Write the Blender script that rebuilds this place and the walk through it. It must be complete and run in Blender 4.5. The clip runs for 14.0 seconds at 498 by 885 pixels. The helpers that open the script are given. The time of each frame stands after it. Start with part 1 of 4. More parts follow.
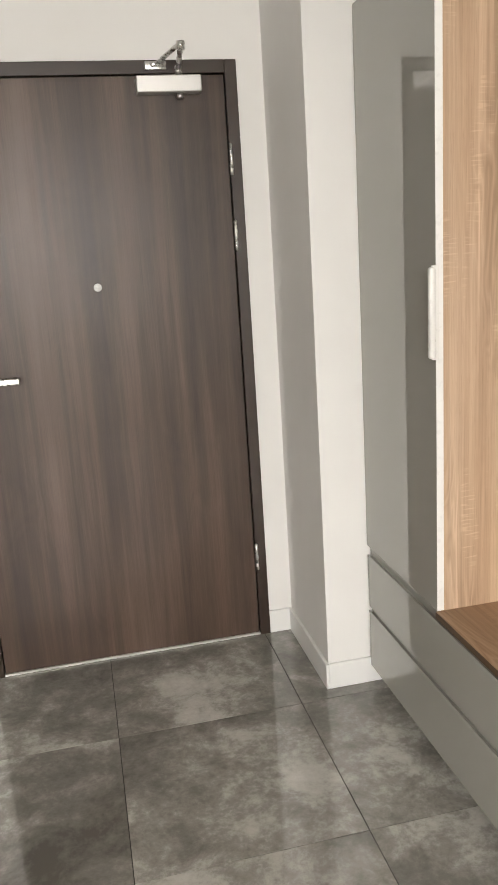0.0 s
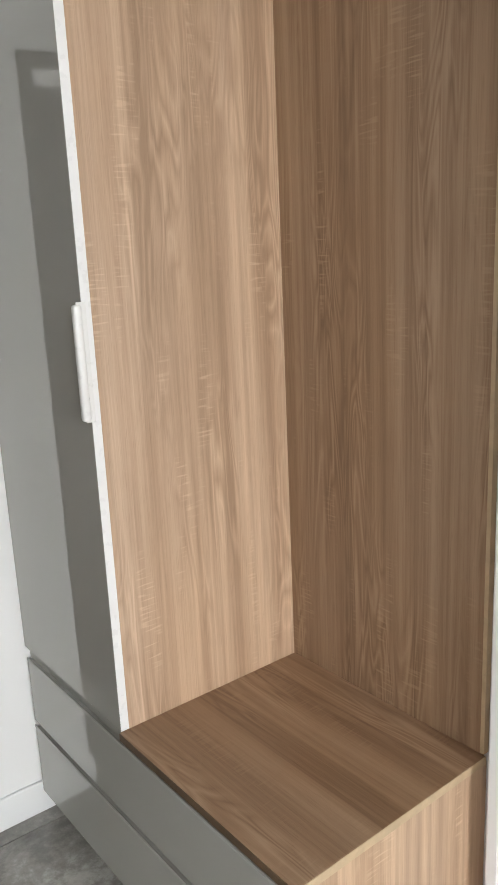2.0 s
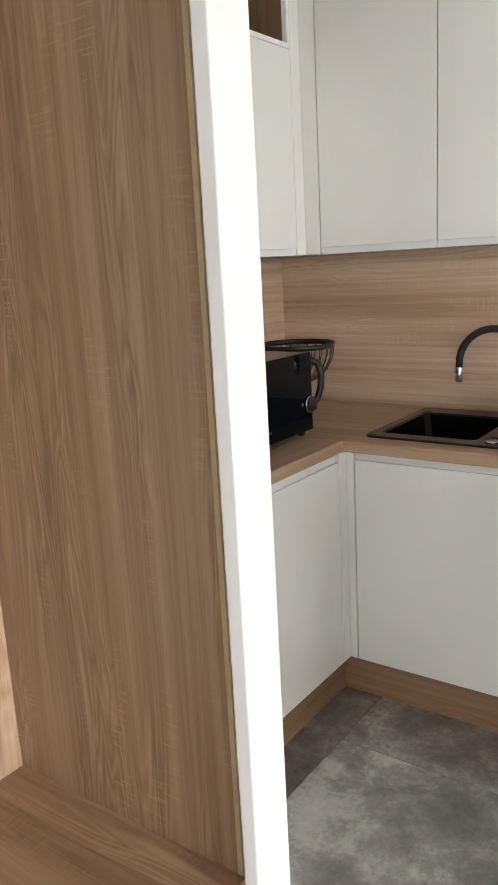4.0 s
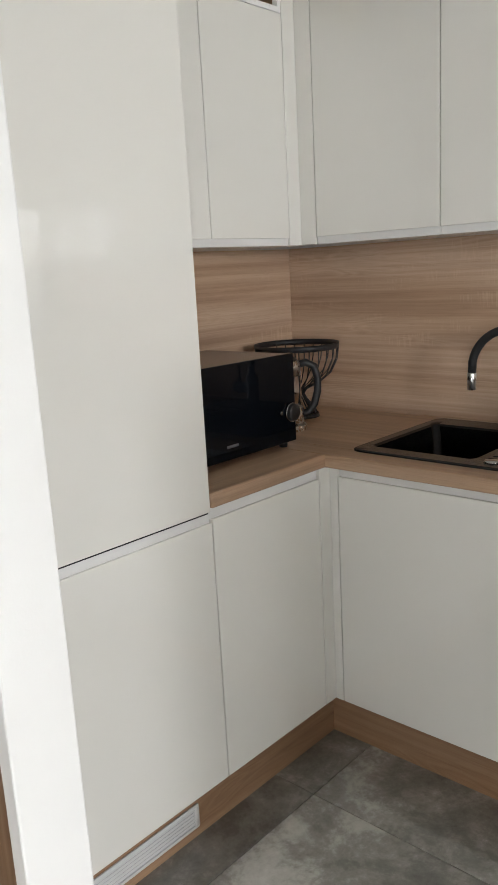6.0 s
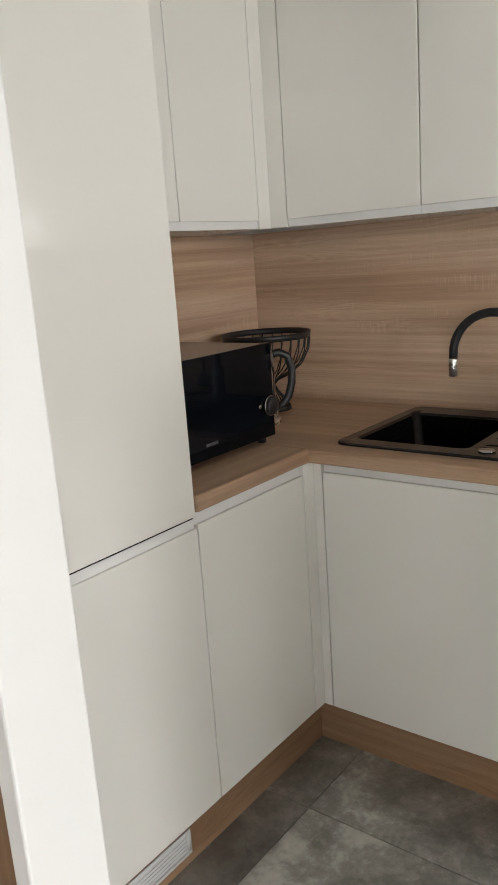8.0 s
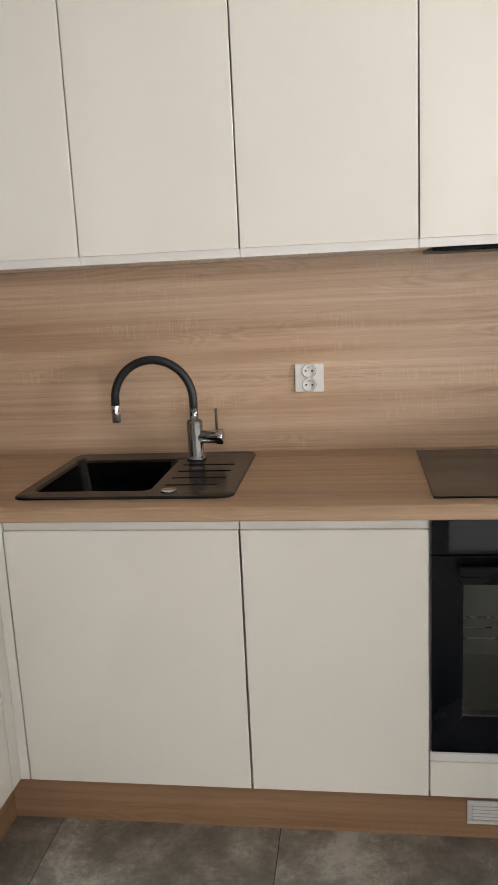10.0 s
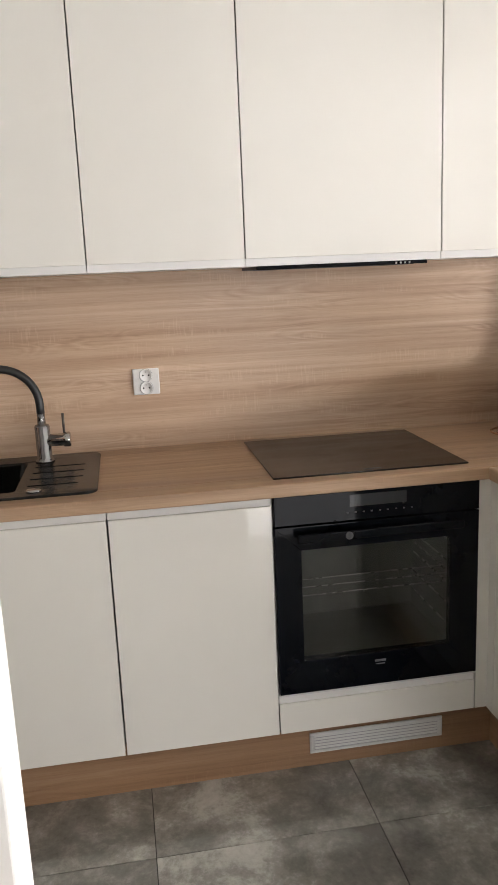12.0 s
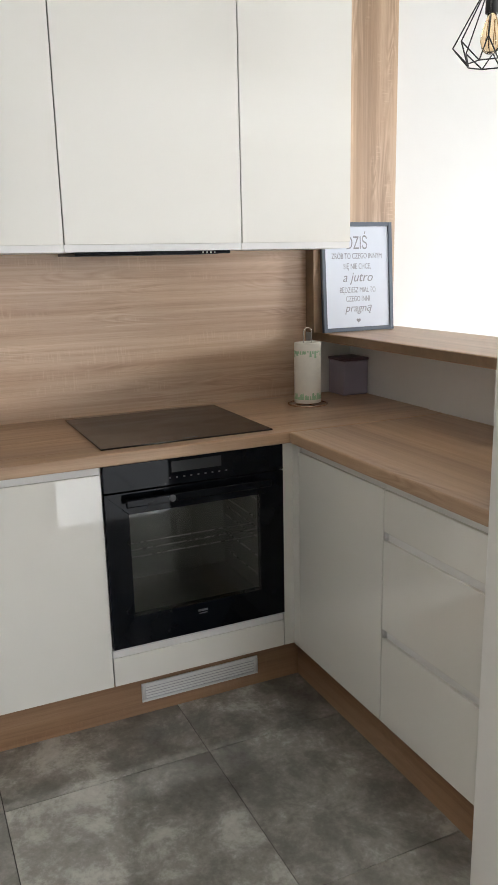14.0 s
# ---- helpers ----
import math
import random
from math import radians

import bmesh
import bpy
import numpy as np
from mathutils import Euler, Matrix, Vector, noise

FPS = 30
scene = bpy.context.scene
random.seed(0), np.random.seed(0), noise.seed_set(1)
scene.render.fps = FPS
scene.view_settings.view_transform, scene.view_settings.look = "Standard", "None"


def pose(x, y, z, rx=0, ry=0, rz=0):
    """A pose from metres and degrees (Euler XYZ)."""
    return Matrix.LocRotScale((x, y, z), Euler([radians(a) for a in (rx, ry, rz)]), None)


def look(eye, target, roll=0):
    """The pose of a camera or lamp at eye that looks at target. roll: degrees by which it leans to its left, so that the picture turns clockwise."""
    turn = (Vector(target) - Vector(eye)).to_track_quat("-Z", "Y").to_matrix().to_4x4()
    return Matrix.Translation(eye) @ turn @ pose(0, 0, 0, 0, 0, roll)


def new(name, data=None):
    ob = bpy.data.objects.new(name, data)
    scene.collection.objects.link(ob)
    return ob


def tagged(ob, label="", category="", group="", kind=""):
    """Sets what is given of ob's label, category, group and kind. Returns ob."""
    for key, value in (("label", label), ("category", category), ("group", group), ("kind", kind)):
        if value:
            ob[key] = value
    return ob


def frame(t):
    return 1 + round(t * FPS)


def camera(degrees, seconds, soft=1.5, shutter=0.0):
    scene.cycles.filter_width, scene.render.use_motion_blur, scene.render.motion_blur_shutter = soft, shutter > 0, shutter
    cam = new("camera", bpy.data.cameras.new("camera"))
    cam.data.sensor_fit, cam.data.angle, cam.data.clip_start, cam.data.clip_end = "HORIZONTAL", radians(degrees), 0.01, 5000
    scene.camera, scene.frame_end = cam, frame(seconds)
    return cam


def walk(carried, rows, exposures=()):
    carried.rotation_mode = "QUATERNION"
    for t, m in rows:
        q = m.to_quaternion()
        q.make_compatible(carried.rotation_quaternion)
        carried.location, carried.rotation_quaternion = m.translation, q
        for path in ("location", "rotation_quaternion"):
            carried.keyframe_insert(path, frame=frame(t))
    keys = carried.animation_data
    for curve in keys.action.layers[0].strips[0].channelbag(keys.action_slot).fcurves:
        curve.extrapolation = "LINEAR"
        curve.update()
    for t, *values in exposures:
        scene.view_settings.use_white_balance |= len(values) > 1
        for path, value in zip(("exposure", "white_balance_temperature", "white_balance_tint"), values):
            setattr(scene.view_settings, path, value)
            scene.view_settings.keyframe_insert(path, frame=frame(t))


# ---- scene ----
cam = camera(35.8, 14.0)
PATH = [
    (0, (0.103, 0.158, 1.456), (0.507, 2.058, 0.979), -3.7),
    (0.5, (0.179, 0.284, 1.459), (0.78, 2.13, 0.977), -3.1),
    (1, (0.22, 0.359, 1.47), (1.019, 2.129, 0.99), -2.7),
    (1.5, (0.255, 0.474, 1.465), (1.28, 2.126, 0.992), -2.4),
    (2, (0.296, 0.572, 1.467), (1.495, 2.103, 1.0), -2.6),
    (2.5, (0.347, 0.619, 1.459), (1.686, 2.031, 0.996), -2.9),
    (3, (0.412, 0.65, 1.469), (1.869, 1.941, 1.012), -3.1),
    (3.5, (0.531, 0.681, 1.47), (2.067, 1.881, 1.02), -3.1),
    (4, (0.618, 0.682, 1.466), (2.195, 1.827, 1.018), -3.1),
    (4.2, (0.672, 0.678, 1.458), (2.257, 1.813, 1.009), -3.1),
    (6.3, (1.096, 0.554, 1.408), (2.472, 1.941, 0.978), -3.3),
    (6.5, (1.13, 0.546, 1.401), (2.465, 1.972, 0.972), -3.5),
    (7, (1.165, 0.571, 1.405), (2.442, 2.044, 0.96), -4.1),
    (7.5, (1.132, 0.632, 1.408), (2.489, 2.026, 0.946), -4.2),
    (8, (1.078, 0.739, 1.408), (2.604, 1.946, 0.944), -4.1),
    (8.5, (1.039, 0.813, 1.415), (2.699, 1.829, 0.955), -3.7),
    (9, (1.036, 0.846, 1.413), (2.821, 1.633, 0.973), -2.9),
    (9.2, (1.042, 0.861, 1.404), (2.881, 1.521, 0.979), -2.6),
    (11.3, (0.805, 1.095, 1.454), (2.756, 0.984, 1.031), -3.2),
    (11.5, (0.779, 1.122, 1.457), (2.726, 0.946, 1.034), -2.9),
    (12, (0.747, 1.139, 1.46), (2.678, 0.831, 1.04), -2.5),
    (12.5, (0.716, 1.13, 1.464), (2.623, 0.694, 1.048), -2.2),
    (13, (0.67, 1.151, 1.468), (2.546, 0.598, 1.048), -1.8),
    (13.5, (0.609, 1.208, 1.463), (2.44, 0.532, 1.029), -1.5),
    (14, (0.554, 1.277, 1.449), (2.326, 0.469, 0.992), -1.3),
]
walk(cam, [(t, look(eye, target, roll)) for t, eye, target, roll in PATH],
     [(0, -0.18, 7150, 13), (1, -0.28, 6850, 12), (2, -0.26, 6450, 11), (3, -0.20, 6250, 11), (4, -0.16, 6550, 11), (6.5, -0.47, 6500, 11), (7.5, -0.51, 6550, 11),
      (9, -0.22, 6950, 12), (11.5, 0.0, 6800, 15), (12.5, -0.02, 6750, 14), (14, -0.13, 6450, 11)])

# ---- world, daylight, exposure ----
world = bpy.data.worlds.new("sky")
scene.world = world
world.use_nodes = True
wn = world.node_tree
sky = wn.nodes.new("ShaderNodeTexSky")
sky.sky_type, sky.sun_disc, sky.sun_elevation, sky.sun_rotation = "NISHITA", False, radians(38), radians(150)
wn.nodes["Background"].inputs[1].default_value = 0.12
wn.links.new(sky.outputs[0], wn.nodes["Background"].inputs[0])
sun = new("sun", bpy.data.lights.new("sun", "SUN"))
sun.data.energy, sun.data.angle, sun.data.color = 1.0, radians(10), (1.0, 0.96, 0.9)
sun.matrix_world = look((4, 5, 6), (0, 0, 0))


def window_light(at, across, up, toward, watts, spread=180):
    """Daylight of the sky, or added fill light, in a window opening."""
    lamp = new("window_daylight", bpy.data.lights.new("window_daylight", "AREA"))
    lamp.data.shape, lamp.data.size, lamp.data.size_y, lamp.data.spread = "RECTANGLE", across, up, radians(spread)
    lamp.data.energy, lamp.data.color = watts, (0.945, 0.975, 1.0)
    lamp.matrix_world = look(at, tuple(a + b for a, b in zip(at, toward)))
    return lamp


SOUTH = -5.2
# last of the four is unseen, added for light over the bar
WINDOWS = [(-1.51, -1.05, 0.85, 2.45), (-0.88, -0.69, 0.85, 2.45), (-0.40, 0.35, 0.85, 2.45), (1.30, 2.80, 0.85, 2.36)]
# unseen west opening, added to fill the low kitchen fronts with light
WEST_FILL_WINDOW = (-4.4, 0.2, 0.08, 1.52)
# the sky stands above a line of trees, so its light falls slantwise down into the room
for (wx0, wx1, wz0, wz1), glow in zip(WINDOWS, (125, 125, 125, 3)):
    window_light(((wx0 + wx1) / 2, SOUTH - 0.06, wz0 + 0.95), wx1 - wx0, 1.1, (0, 0.8, -0.6), glow * (wx1 - wx0) * (wz1 - wz0), 130)
# fill lamp in the added west opening, no known source there
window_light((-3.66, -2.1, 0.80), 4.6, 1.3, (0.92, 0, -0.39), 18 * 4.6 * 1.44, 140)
scene.view_settings.exposure = 0.0

# ---- materials ----


def mat(name):
    m = bpy.data.materials.new(name)
    m.use_nodes = True
    return m, m.node_tree.nodes, m.node_tree.links, m.node_tree.nodes["Principled BSDF"]


def mapped(n, l, scale, random_shift=False):
    tc, mp = n.new("ShaderNodeTexCoord"), n.new("ShaderNodeMapping")
    mp.inputs["Scale"].default_value = scale
    l.new(tc.outputs["Object"], mp.inputs["Vector"])
    if random_shift:
        info, mul, comb = n.new("ShaderNodeObjectInfo"), n.new("ShaderNodeMath"), n.new("ShaderNodeCombineXYZ")
        mul.operation = "MULTIPLY"
        mul.inputs[1].default_value = 53.0
        l.new(info.outputs["Random"], mul.inputs[0])
        for k in range(3):
            l.new(mul.outputs[0], comb.inputs[k])
        l.new(comb.outputs[0], mp.inputs["Location"])
    return mp.outputs[0]


def noise_tex(n, l, vec, scale, detail=4, rough=0.55, distort=0.0):
    t = n.new("ShaderNodeTexNoise")
    t.inputs["Scale"].default_value, t.inputs["Detail"].default_value = scale, detail
    t.inputs["Roughness"].default_value, t.inputs["Distortion"].default_value = rough, distort
    l.new(vec, t.inputs["Vector"])
    return t.outputs["Fac"]


def ramp(n, l, fac, stops):
    r = n.new("ShaderNodeValToRGB")
    e = r.color_ramp.elements
    while len(e) < len(stops):
        e.new(0.5)
    for k, (p, c) in enumerate(stops):
        e[k].position, e[k].color = p, (*c, 1) if len(c) == 3 else c
    l.new(fac, r.inputs[0])
    return r.outputs[0]


def mix(n, l, a, b, fac, mode="MIX"):
    m = n.new("ShaderNodeMix")
    m.data_type, m.blend_type = "RGBA", mode
    for key, v in ((0, fac), (6, a), (7, b)):
        if hasattr(v, "links"):
            l.new(v, m.inputs[key])
        else:
            m.inputs[key].default_value = v if key == 0 else (*v, 1)
    return m.outputs[2]


def math_node(n, l, op, a, b):
    m = n.new("ShaderNodeMath")
    m.operation = op
    for k, v in enumerate((a, b)):
        if hasattr(v, "links"):
            l.new(v, m.inputs[k])
        else:
            m.inputs[k].default_value = v
    return m.outputs[0]


def bump(n, l, bsdf, fac, strength, dist):
    b = n.new("ShaderNodeBump")
    b.inputs["Strength"].default_value, b.inputs["Distance"].default_value = strength, dist
    l.new(fac, b.inputs["Height"])
    l.new(b.outputs[0], bsdf.inputs["Normal"])


def plain(name, colour, rough, metal=0.0, vary=0.06, scale=6.0, relief=0.0, coat=0.0, **extra):
    """A painted, plastic or metal surface with slight blotches and fine relief."""
    m, n, l, b = mat(name)
    vec = mapped(n, l, (1, 1, 1))
    f = noise_tex(n, l, vec, scale, 5)
    dark = tuple(c * (1 - vary) for c in colour)
    light = tuple(min(1, c * (1 + vary)) for c in colour)
    l.new(ramp(n, l, f, [(0.3, dark), (0.7, light)]), b.inputs["Base Color"])
    g = noise_tex(n, l, vec, scale * 9, 3)
    l.new(ramp(n, l, g, [(0.3, (rough * 0.85,) * 3), (0.7, (min(1, rough * 1.15),) * 3)]), b.inputs["Roughness"])
    b.inputs["Metallic"].default_value = metal
    b.inputs["Coat Weight"].default_value = coat
    b.inputs["Coat Roughness"].default_value = 0.05
    if relief:
        bump(n, l, b, noise_tex(n, l, vec, 260, 3), relief, 0.001)
    for key, v in extra.items():
        b.inputs[key].default_value = v
    return m


def wood(name, along, tones, rough=0.42, saw=0.35, wide=1.0, random_shift=False, figure=1.0):
    """Oak-look board: pale and dark streaks along one axis, cathedral figure, fine pores and short pale saw marks across the grain."""
    m, n, l, b = mat(name)
    k = "xyz".index(along)

    def sc(a, c):
        v = [c, c, c]
        v[k] = a
        return v

    # figure: elongated contour lines of a slow noise, streaks and fibres
    slow = noise_tex(n, l, mapped(n, l, sc(0.45, 8.0 * wide), random_shift), 1.0, 4, 0.55, 0.2)
    streak = noise_tex(n, l, mapped(n, l, sc(0.6, 38.0 * wide), random_shift), 1.0, 6, 0.62, 0.2)
    hill = noise_tex(n, l, mapped(n, l, sc(1.7, 11.0 * wide), random_shift), 1.0, 2, 0.45, 0.9)
    knots = ramp(n, l, noise_tex(n, l, mapped(n, l, sc(1.5, 7.0 * wide), random_shift), 1.0, 1, 0.4), [(0.50, (0.08,) * 3), (0.64, (1, 1, 1))])
    contour = math_node(n, l, "MULTIPLY", math_node(n, l, "SUBTRACT", math_node(n, l, "PINGPONG", math_node(n, l, "MULTIPLY", hill, 11.0), 0.5), 0.25), knots)
    fibre = noise_tex(n, l, mapped(n, l, sc(7.0, 420.0), random_shift), 1.0, 3, 0.6)
    pore = noise_tex(n, l, mapped(n, l, sc(20.0, 800.0), random_shift), 1.0, 2, 0.5)
    a = math_node(n, l, "ADD", math_node(n, l, "MULTIPLY", slow, 0.58), math_node(n, l, "MULTIPLY", streak, 0.42))
    a = math_node(n, l, "ADD", a, math_node(n, l, "MULTIPLY", contour, 0.46 * figure))
    a = math_node(n, l, "ADD", a, math_node(n, l, "MULTIPLY", math_node(n, l, "SUBTRACT", fibre, 0.5), 0.13))
    dark, mid, light = tones
    col = ramp(n, l, a, [(0.36, dark), (0.50, mid), (0.63, light)])
    # greyer and warmer patches
    hue = noise_tex(n, l, mapped(n, l, sc(0.9, 5.0), random_shift), 1.0, 3, 0.5, 0.4)
    col = mix(n, l, col, ramp(n, l, hue, [(0.38, (0.95, 0.94, 0.95)), (0.62, (1.0, 0.965, 0.93))]), 1.0, "MULTIPLY")
    # saw marks
    marks = noise_tex(n, l, mapped(n, l, sc(200.0, 20.0), random_shift), 1.0, 0, 0.3)
    where = noise_tex(n, l, mapped(n, l, sc(3.0, 17.0), random_shift), 1.0, 2, 0.5)
    mask = math_node(n, l, "MULTIPLY", ramp(n, l, marks, [(0.56, (0, 0, 0)), (0.70, (1, 1, 1))]), ramp(n, l, where, [(0.56, (0, 0, 0)), (0.66, (1, 1, 1))]))
    col = mix(n, l, col, tuple(min(1, c * 1.22) for c in light), math_node(n, l, "MULTIPLY", mask, saw))
    pores = ramp(n, l, pore, [(0.28, (0.72, 0.68, 0.64)), (0.42, (1, 1, 1))])
    col = mix(n, l, col, pores, 0.5, "MULTIPLY")
    l.new(col, b.inputs["Base Color"])
    l.new(ramp(n, l, fibre, [(0.3, (rough * 0.85,) * 3), (0.7, (rough * 1.15,) * 3)]), b.inputs["Roughness"])
    bump(n, l, b, fibre, 0.12, 0.0006)
    return m


def tile_material():
    """Dark grey concrete-look porcelain, polished, each tile with its own clouds and chalky worn patches."""
    m, n, l, b = mat("concrete_look_tile")
    vec = mapped(n, l, (1, 1, 1), True)
    cloud = noise_tex(n, l, vec, 1.7, 6, 0.6, 0.15)
    patch = noise_tex(n, l, vec, 6.0, 10, 0.68, 0.25)
    grit = noise_tex(n, l, vec, 60, 5, 0.7)
    a = math_node(n, l, "ADD", math_node(n, l, "MULTIPLY", cloud, 0.52), math_node(n, l, "MULTIPLY", patch, 0.48))
    a = math_node(n, l, "ADD", a, math_node(n, l, "MULTIPLY", math_node(n, l, "SUBTRACT", grit, 0.5), 0.12))
    col = ramp(n, l, a, [(0.38, (0.135, 0.126, 0.112)), (0.48, (0.235, 0.222, 0.20)), (0.54, (0.335, 0.318, 0.287)), (0.588, (0.50, 0.485, 0.445)), (0.67, (0.64, 0.62, 0.58))])
    # small chalky flecks inside the paler clouds
    fleck = noise_tex(n, l, vec, 26, 6, 0.75, 0.6)
    flecks = math_node(n, l, "MULTIPLY", ramp(n, l, fleck, [(0.55, (0, 0, 0)), (0.66, (1, 1, 1))]), ramp(n, l, a, [(0.48, (0, 0, 0)), (0.58, (1, 1, 1))]))
    col = mix(n, l, col, (0.55, 0.53, 0.49), math_node(n, l, "MULTIPLY", flecks, 0.55))
    l.new(col, b.inputs["Base Color"])
    l.new(ramp(n, l, patch, [(0.3, (0.02,) * 3), (0.7, (0.05,) * 3)]), b.inputs["Roughness"])
    b.inputs["IOR"].default_value = 1.8
    bump(n, l, b, grit, 0.012, 0.0005)
    return m


def glass_material(name, colour=(1, 1, 1), rough=0.0):
    m, n, l, b = mat(name)
    b.inputs["Base Color"].default_value = (*colour, 1)
    b.inputs["Transmission Weight"].default_value, b.inputs["Roughness"].default_value, b.inputs["IOR"].default_value = 1.0, rough, 1.45
    return m


PAINT = plain("white_wall_paint", (0.83, 0.82, 0.795), 0.85, vary=0.015, scale=2.5, relief=0.12)
CEILING = plain("white_ceiling_paint", (0.84, 0.83, 0.81), 0.9, vary=0.01, scale=2.0, relief=0.1)
SKIRT = plain("white_lacquered_skirting", (0.82, 0.82, 0.80), 0.35, vary=0.015)
GLOSS = plain("white_high_gloss_lacquer", (0.82, 0.80, 0.745), 0.007, vary=0.012, scale=1.6, IOR=1.72)
GREYGLOSS = plain("light_grey_high_gloss_lacquer", (0.37, 0.36, 0.33), 0.008, vary=0.012, scale=1.6, IOR=2.0)
GLOSS_EDGE = plain("white_board_edge", (0.83, 0.82, 0.80), 0.3, vary=0.01)
RECESS = plain("white_recessed_profile", (0.76, 0.75, 0.73), 0.35, vary=0.02)
PROFILE = plain("white_handle_paint", (0.80, 0.79, 0.76), 0.3, vary=0.02)
OAK_V = wood("sonoma_oak_upright", "z", ((0.365, 0.243, 0.154), (0.525, 0.37, 0.248), (0.685, 0.507, 0.355)), saw=0.27, figure=0.6, wide=1.35)
# darker tones than OAK_V put the west-facing niche's shade into the colour
OAK_BACK_SHADED = wood("sonoma_oak_darkened_for_shade", "z", ((0.205, 0.122, 0.068), (0.305, 0.195, 0.116), (0.41, 0.284, 0.182)), saw=0.32, figure=0.7, wide=1.5)
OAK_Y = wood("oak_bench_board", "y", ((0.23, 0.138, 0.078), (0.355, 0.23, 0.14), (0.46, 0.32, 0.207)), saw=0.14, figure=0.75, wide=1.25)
OAK_X = wood("oak_worktop_along_x", "x", ((0.33, 0.205, 0.125), (0.475, 0.318, 0.20), (0.59, 0.415, 0.277)), rough=0.38, saw=0.12, figure=0.45)
OAK_TOP = wood("oak_worktop_along_y", "y", ((0.33, 0.205, 0.125), (0.475, 0.318, 0.20), (0.59, 0.415, 0.277)), rough=0.38, saw=0.12, figure=0.45)
SPLASH_X = wood("oak_splashback_along_x", "x", ((0.375, 0.247, 0.16), (0.535, 0.375, 0.258), (0.66, 0.50, 0.367)), saw=0.18, figure=0.45, wide=1.5)
SPLASH_Y = wood("oak_splashback_along_y", "y", ((0.375, 0.247, 0.16), (0.535, 0.375, 0.258), (0.66, 0.50, 0.367)), saw=0.18, figure=0.45, wide=1.5)
OAK_EDGE = plain("pale_oak_edge_band", (0.53, 0.40, 0.25), 0.45, vary=0.12, scale=30)
OAK_DARKEDGE = plain("brown_oak_edge_band", (0.25, 0.165, 0.10), 0.45, vary=0.15, scale=30)
# brown edge band, darkened to hold the shade along the bench front
BENCH_EDGE_SHADED = plain("brown_bench_edge_with_shade", (0.11, 0.065, 0.032), 0.45, vary=0.15, scale=30)
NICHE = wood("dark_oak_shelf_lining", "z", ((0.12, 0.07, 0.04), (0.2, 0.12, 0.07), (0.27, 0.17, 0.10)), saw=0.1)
KICK_X = wood("oak_plinth_along_x", "x", ((0.22, 0.12, 0.06), (0.32, 0.19, 0.105), (0.40, 0.255, 0.15)), saw=0.1, figure=0.3)
KICK_Y = wood("oak_plinth_along_y", "y", ((0.22, 0.12, 0.06), (0.32, 0.19, 0.105), (0.40, 0.255, 0.15)), saw=0.1, figure=0.3)
DOORWOOD = wood("dark_brown_door_laminate", "z", ((0.026, 0.015, 0.010), (0.066, 0.041, 0.029), (0.125, 0.083, 0.062)), rough=0.40, saw=0.0, wide=0.5, figure=0.1)
DOORWOOD.node_tree.nodes["Principled BSDF"].inputs["Specular IOR Level"].default_value = 0.4
DOORFRAME = plain("dark_brown_door_frame", (0.030, 0.017, 0.011), 0.35, vary=0.1, scale=12)
TILE = tile_material()
GROUT = plain("dark_grout", (0.035, 0.032, 0.029), 0.9, vary=0.1)
# chrome darkened so its colour holds the reflection of the black sink
CHROME_DARKENED = plain("chrome_with_dark_reflections", (0.26, 0.26, 0.265), 0.06, 1.0, 0.03)
STEEL = plain("brushed_steel", (0.62, 0.61, 0.59), 0.28, 1.0, 0.05)
CHROME = plain("polished_chrome", (0.55, 0.545, 0.54), 0.05, 1.0, 0.02)
BLACKGLASS = plain("black_glass", (0.003, 0.004, 0.006), 0.04, vary=0.1, **{"Specular IOR Level": 0.15})
HOBGLASS = plain("black_hob_glass", (0.010, 0.008, 0.007), 0.05, vary=0.1)
BLACK = plain("matt_black", (0.012, 0.012, 0.013), 0.42, vary=0.15, scale=20)
GRANITE = plain("black_granite_composite", (0.003, 0.003, 0.003), 0.22, vary=0.3, scale=150, relief=0.15, **{"Specular IOR Level": 0.42})
GROOVE = plain("black_drainer_groove", (0.001, 0.001, 0.001), 0.9, **{"Specular IOR Level": 0.05})
RUBBER = plain("black_rubber_hose", (0.016, 0.017, 0.018), 0.5, vary=0.1)
WHITEPLASTIC = plain("white_plastic", (0.80, 0.80, 0.78), 0.3, vary=0.02)
GREYPLASTIC = plain("light_grey_vent_plastic", (0.62, 0.62, 0.61), 0.4, vary=0.03)
VENTGREY = plain("mid_grey_plastic", (0.33, 0.33, 0.34), 0.5, vary=0.03)
DARKHOLE = plain("dark_hollow", (0.02, 0.02, 0.02), 0.8)
SILVER = plain("silver_paint", (0.66, 0.65, 0.63), 0.35, 0.55, 0.03)
CAVITY = plain("enamelled_oven_cavity", (0.30, 0.31, 0.29), 0.35, vary=0.15)
SCREEN = plain("grey_display_glass", (0.03, 0.033, 0.036), 0.12, vary=0.05)
PRINT = plain("pale_grey_print", (0.10, 0.10, 0.107), 0.6)
MWTOP = plain("microwave_grey_metal", (0.16, 0.15, 0.14), 0.22, 0.8, 0.05)
PAPER = plain("paper_towel", (0.84, 0.81, 0.73), 0.9, vary=0.03, scale=40, relief=0.5)
GREENPRINT = plain("green_towel_print", (0.40, 0.62, 0.40), 0.9, vary=0.1, scale=30)
LILAC = plain("lilac_box_plastic", (0.40, 0.36, 0.45), 0.45, vary=0.04)
LILAC_LID = plain("plum_box_lid", (0.16, 0.10, 0.13), 0.45, vary=0.05)
SLATE = plain("slate_blue_frame_paint", (0.075, 0.095, 0.125), 0.4, vary=0.08)
